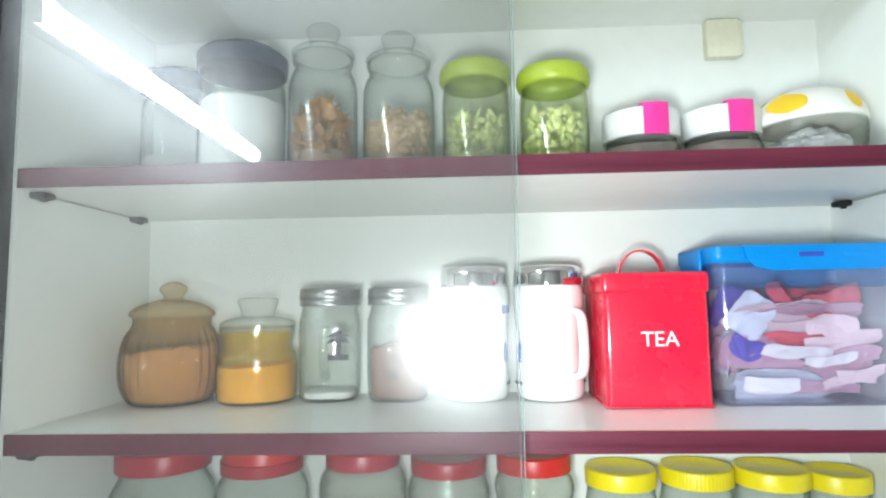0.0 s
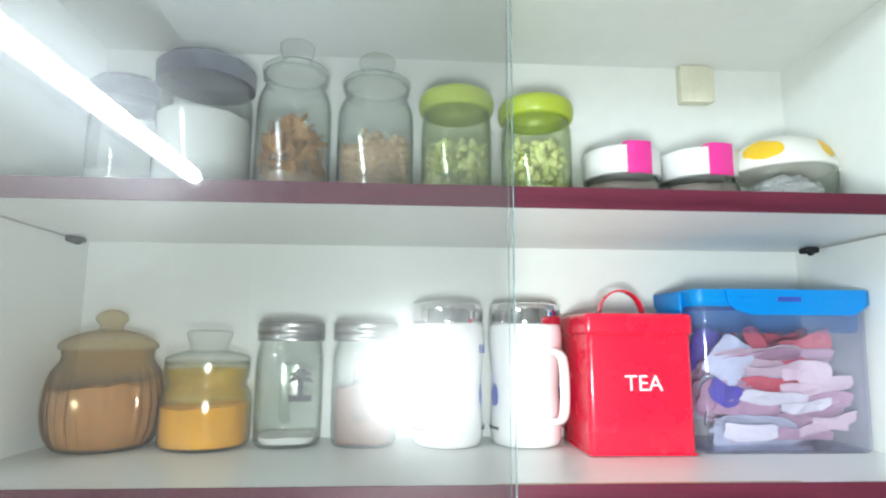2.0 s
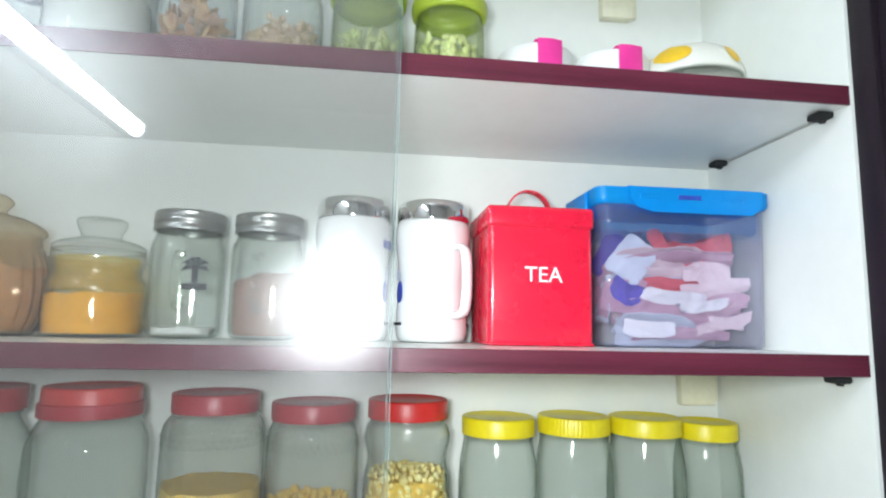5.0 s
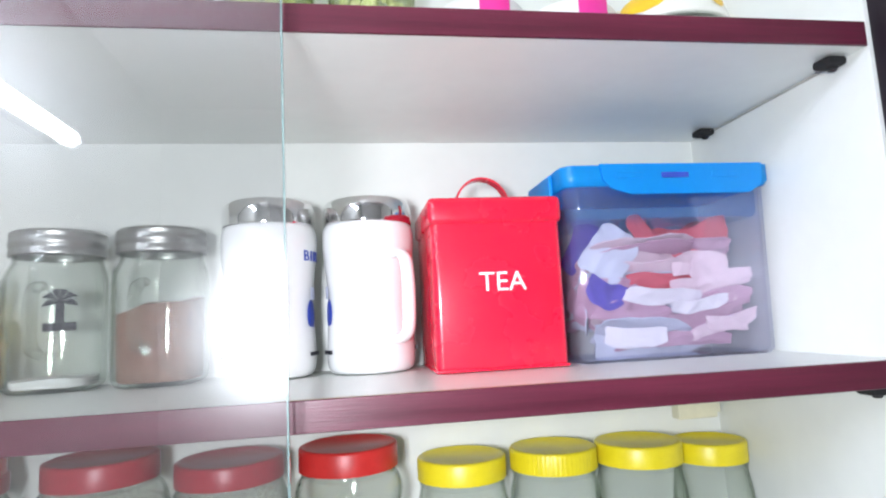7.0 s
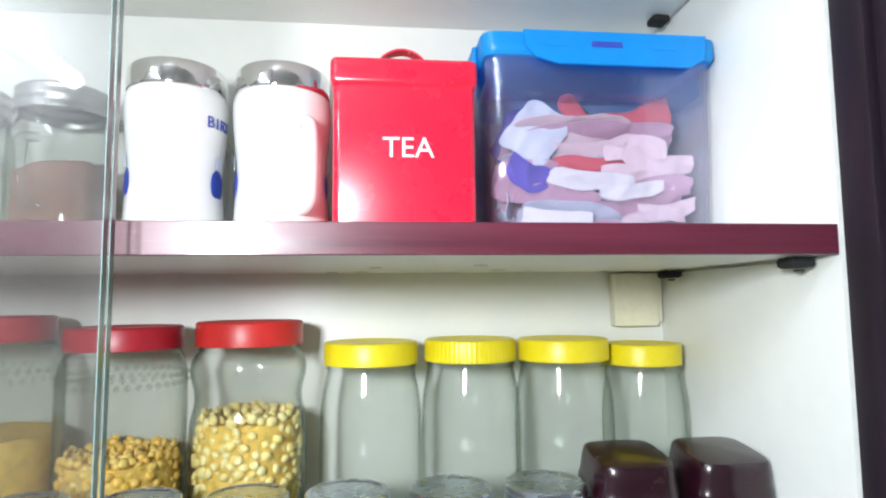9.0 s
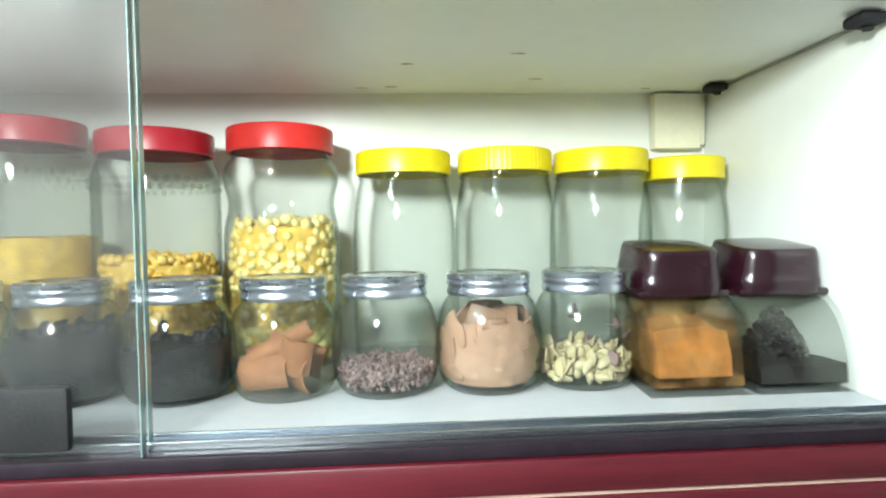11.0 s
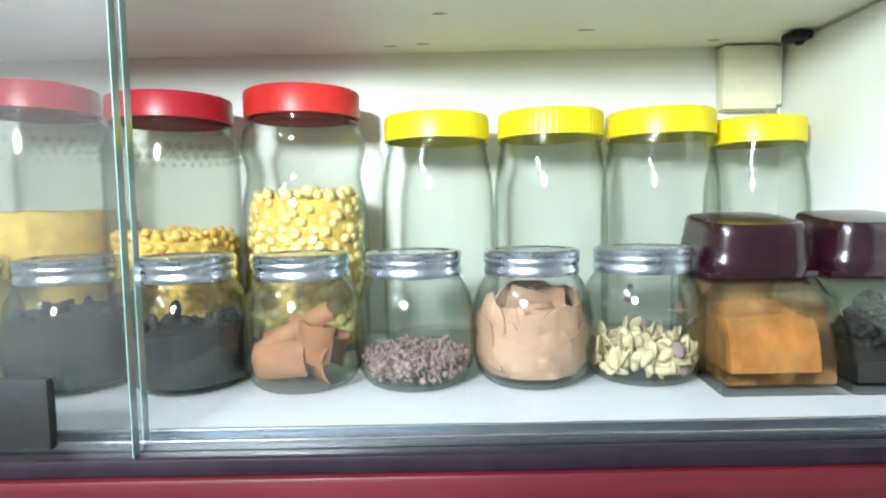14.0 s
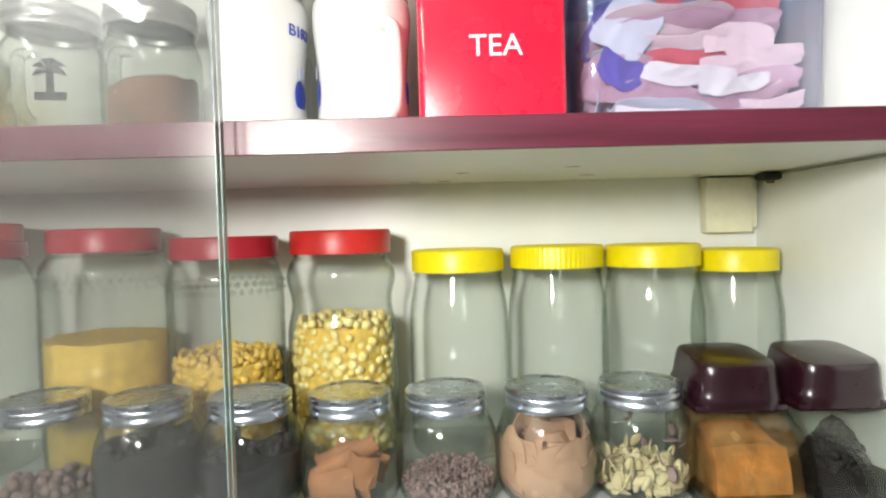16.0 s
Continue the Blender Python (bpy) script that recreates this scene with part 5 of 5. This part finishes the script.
black_lid_jar(-0.277, 0.684, 0.0515, 0.180, "wide clear jar of white powder with a black lid", 0.11)
black_lid_jar(-0.374, 0.712, 0.042, 0.166, "clear jar of white powder with a black lid", 0.05)
A1 = [(0, 0), (0.036, 0), (0.041, 0.003), (0.042, 0.012), (0.042, 0.122), (0.040, 0.138), (0.034, 0.150), (0.033, 0.155), (0.037, 0.160), (0.037, 0.168)]
ST = [(0.033, 0.1675), (0.0385, 0.1685), (0.0385, 0.173), (0.030, 0.178), (0.017, 0.181), (0.0150, 0.186), (0.020, 0.198), (0.0205, 0.204), (0.015, 0.208), (0, 0.2085)]
j, o = stopper_jar(-0.176, 0.682, S_TOP, A1, ST, "tall glass stopper jar of orange snack pieces", "tall stopper jars")
part("contents_core", heap(o, 0.045, 4, 0.003, wall=0.006), P_BEIGE, j)
loose("contents", pieces_in(o, 0.105, 260, 0.014, 51, "chip", depth=0.5), P_SNACK, j)
j, o = stopper_jar(-0.083, 0.682, S_TOP, [(r * 1.04, z * 0.93) for r, z in A1], [(r * 1.04, z * 0.93) for r, z in ST], "tall glass stopper jar of beige puffed pieces", "tall stopper jars")
part("contents_core", heap(o, 0.080, 4, 0.006, wall=0.010), P_BEIGE, j)
loose("contents", pieces_in(o, 0.092, 380, 0.010, 52, "round", depth=0.7), island_mat("beige_puff", (0.66, 0.50, 0.32), (0.52, 0.36, 0.20), 0.8), j)


def lime_jar(x, y, h, label, seed):
    j = thing("lime_jar", (x, y, S_TOP), label, "storage jar", "lime-lidded jars")
    r = 0.0405
    out = smooth_profile([(0, 0), (r - 0.005, 0), (r - 0.001, 0.003), (r, 0.010), (r, h - 0.04), (r - 0.002, h - 0.032), (r - 0.003, h - 0.015)], 2)
    part("glass_body", lathe(shell(out, 0.0024, 0.004), 48), M_LIMEGLASS, j, "lime-printed clear glass body")
    lid = smooth_profile([(r - 0.003, h - 0.026), (r + 0.002, h - 0.025), (r + 0.004, h - 0.014), (r + 0.001, h - 0.004), (r - 0.010, h), (0, h + 0.001)], 2)
    part("lid", lathe(lid, 48), M_LIME, j, "rounded lime green plastic lid")
    loose("contents", pieces_in(out, 0.088, 240, 0.013, seed, "pod", depth=0.55), P_GREENMIX, j)
    return j


lime_jar(0.010, 0.682, 0.151, "lime-tinted glass jar of wrapped sweets with a lime lid", 61)
lime_jar(0.103, 0.680, 0.143, "lime-tinted glass jar of yellow sweets with a lime lid", 62)


def clip_jar(x, y, label):
    j = thing("clip_lid_jar", (x, y, S_TOP), label, "storage jar", "pink clip jars")
    r = 0.0455
    out = smooth_profile([(0, 0), (r - 0.008, 0), (r - 0.001, 0.004), (r + 0.001, 0.018), (r, 0.040), (r - 0.005, 0.048), (r - 0.006, 0.056)], 2)
    part("jar_body", lathe(shell(out, 0.0025, 0.004), 48), M_JAR, j, "low clear round jar body")
    part("contents", heap(out, 0.043, 7, 0.003), P_DARKBROWN, j)
    part("lid", lathe([(r - 0.005, 0.052), (r - 0.0015, 0.0525), (r - 0.001, 0.055), (r - 0.001, 0.082), (r - 0.0025, 0.0845), (r - 0.006, 0.0855), (0, 0.0855)], 56), M_WLID, j, "white plastic lid")
    c = part("clip_tab", wrap_bar(r - 0.001, -102, -68, 0.050, 0.0868, 8, 0.0022), M_PINK, j, "pink plastic clip tab")
    part("clip_top", boxed(-0.0125, 0.0125, -r + 0.001, -r + 0.02, 0.0856, 0.0872, bevel=0.0006), M_PINK, j)
    return j


clip_jar(0.207, 0.690, "low jar of brown spice with a white and pink clip lid")
clip_jar(0.3005, 0.690, "low jar of brown spice with a white and pink clip lid")

eg = thing("egg_bowl", (0.394, 0.677, S_TOP), "clear bowl under a white domed lid with yolk spots", "storage bowl")
ep = smooth_profile([(0, 0), (0.036, 0), (0.045, 0.004), (0.056, 0.030), (0.0585, 0.052), (0.0575, 0.062)], 2)
part("bowl", lathe(shell(ep, 0.0022, 0.004), 56), M_JAR, eg, "clear plastic bowl")
dome = smooth_profile([(0.0545, 0.060), (0.0595, 0.0605), (0.0595, 0.066), (0.054, 0.082), (0.040, 0.096), (0.020, 0.1035), (0, 0.105)], 2)
part("dome_lid", lathe(dome, 56), M_EGGW, eg, "white domed plastic lid")


def dome_r(z):
    for a, b in zip(dome, dome[1:]):
        if a[1] <= z <= b[1] and b[1] > a[1]:
            return a[0] + (b[0] - a[0]) * (z - a[1]) / (b[1] - a[1])
    return 0.0


for a0, zc, sz in ((-137, 0.0785, 19), (-66, 0.0785, 10), (-2, 0.086, 15), (40, 0.083, 16), (100, 0.084, 16), (160, 0.085, 16), (210, 0.083, 15)):
    bm = bmesh.new()
    rows = []
    for v in range(9):
        b = -1 + 2 * v / 8
        z = zc + b * 0.0118
        half = sz * math.sqrt(max(0.0, 1 - b * b)) + 0.4
        rr = dome_r(z) + 0.0008
        rows.append([bm.verts.new((rr * math.cos(radians(a0 + half * w)), rr * math.sin(radians(a0 + half * w)), z + 0.0004)) for w in (-1, -0.6, -0.2, 0.2, 0.6, 1)])
    for a, b in zip(rows, rows[1:]):
        for w in range(5):
            bm.faces.new((a[w], a[w + 1], b[w + 1], b[w]))
    ex = bmesh.ops.extrude_face_region(bm, geom=list(bm.faces))
    for v in ex["geom"]:
        if isinstance(v, bmesh.types.BMVert):
            v.co.z += 0.0004
    part("yolk_spot", bm, M_EGGY, eg, "yellow yolk spot")
bm = bmesh.new()
bmesh.ops.create_icosphere(bm, subdivisions=4, radius=1.0)
for v in bm.verts:
    k = 1 + 0.18 * noise.noise(v.co * 3.0) + 0.12 * noise.noise(v.co * 8.0)
    v.co = Vector((v.co.x * 0.042 * k, v.co.y * 0.042 * k, 0.032 + v.co.z * 0.024 * k))
part("foil_packet", bm, M_FOIL, eg, "crumpled silver foil packet")
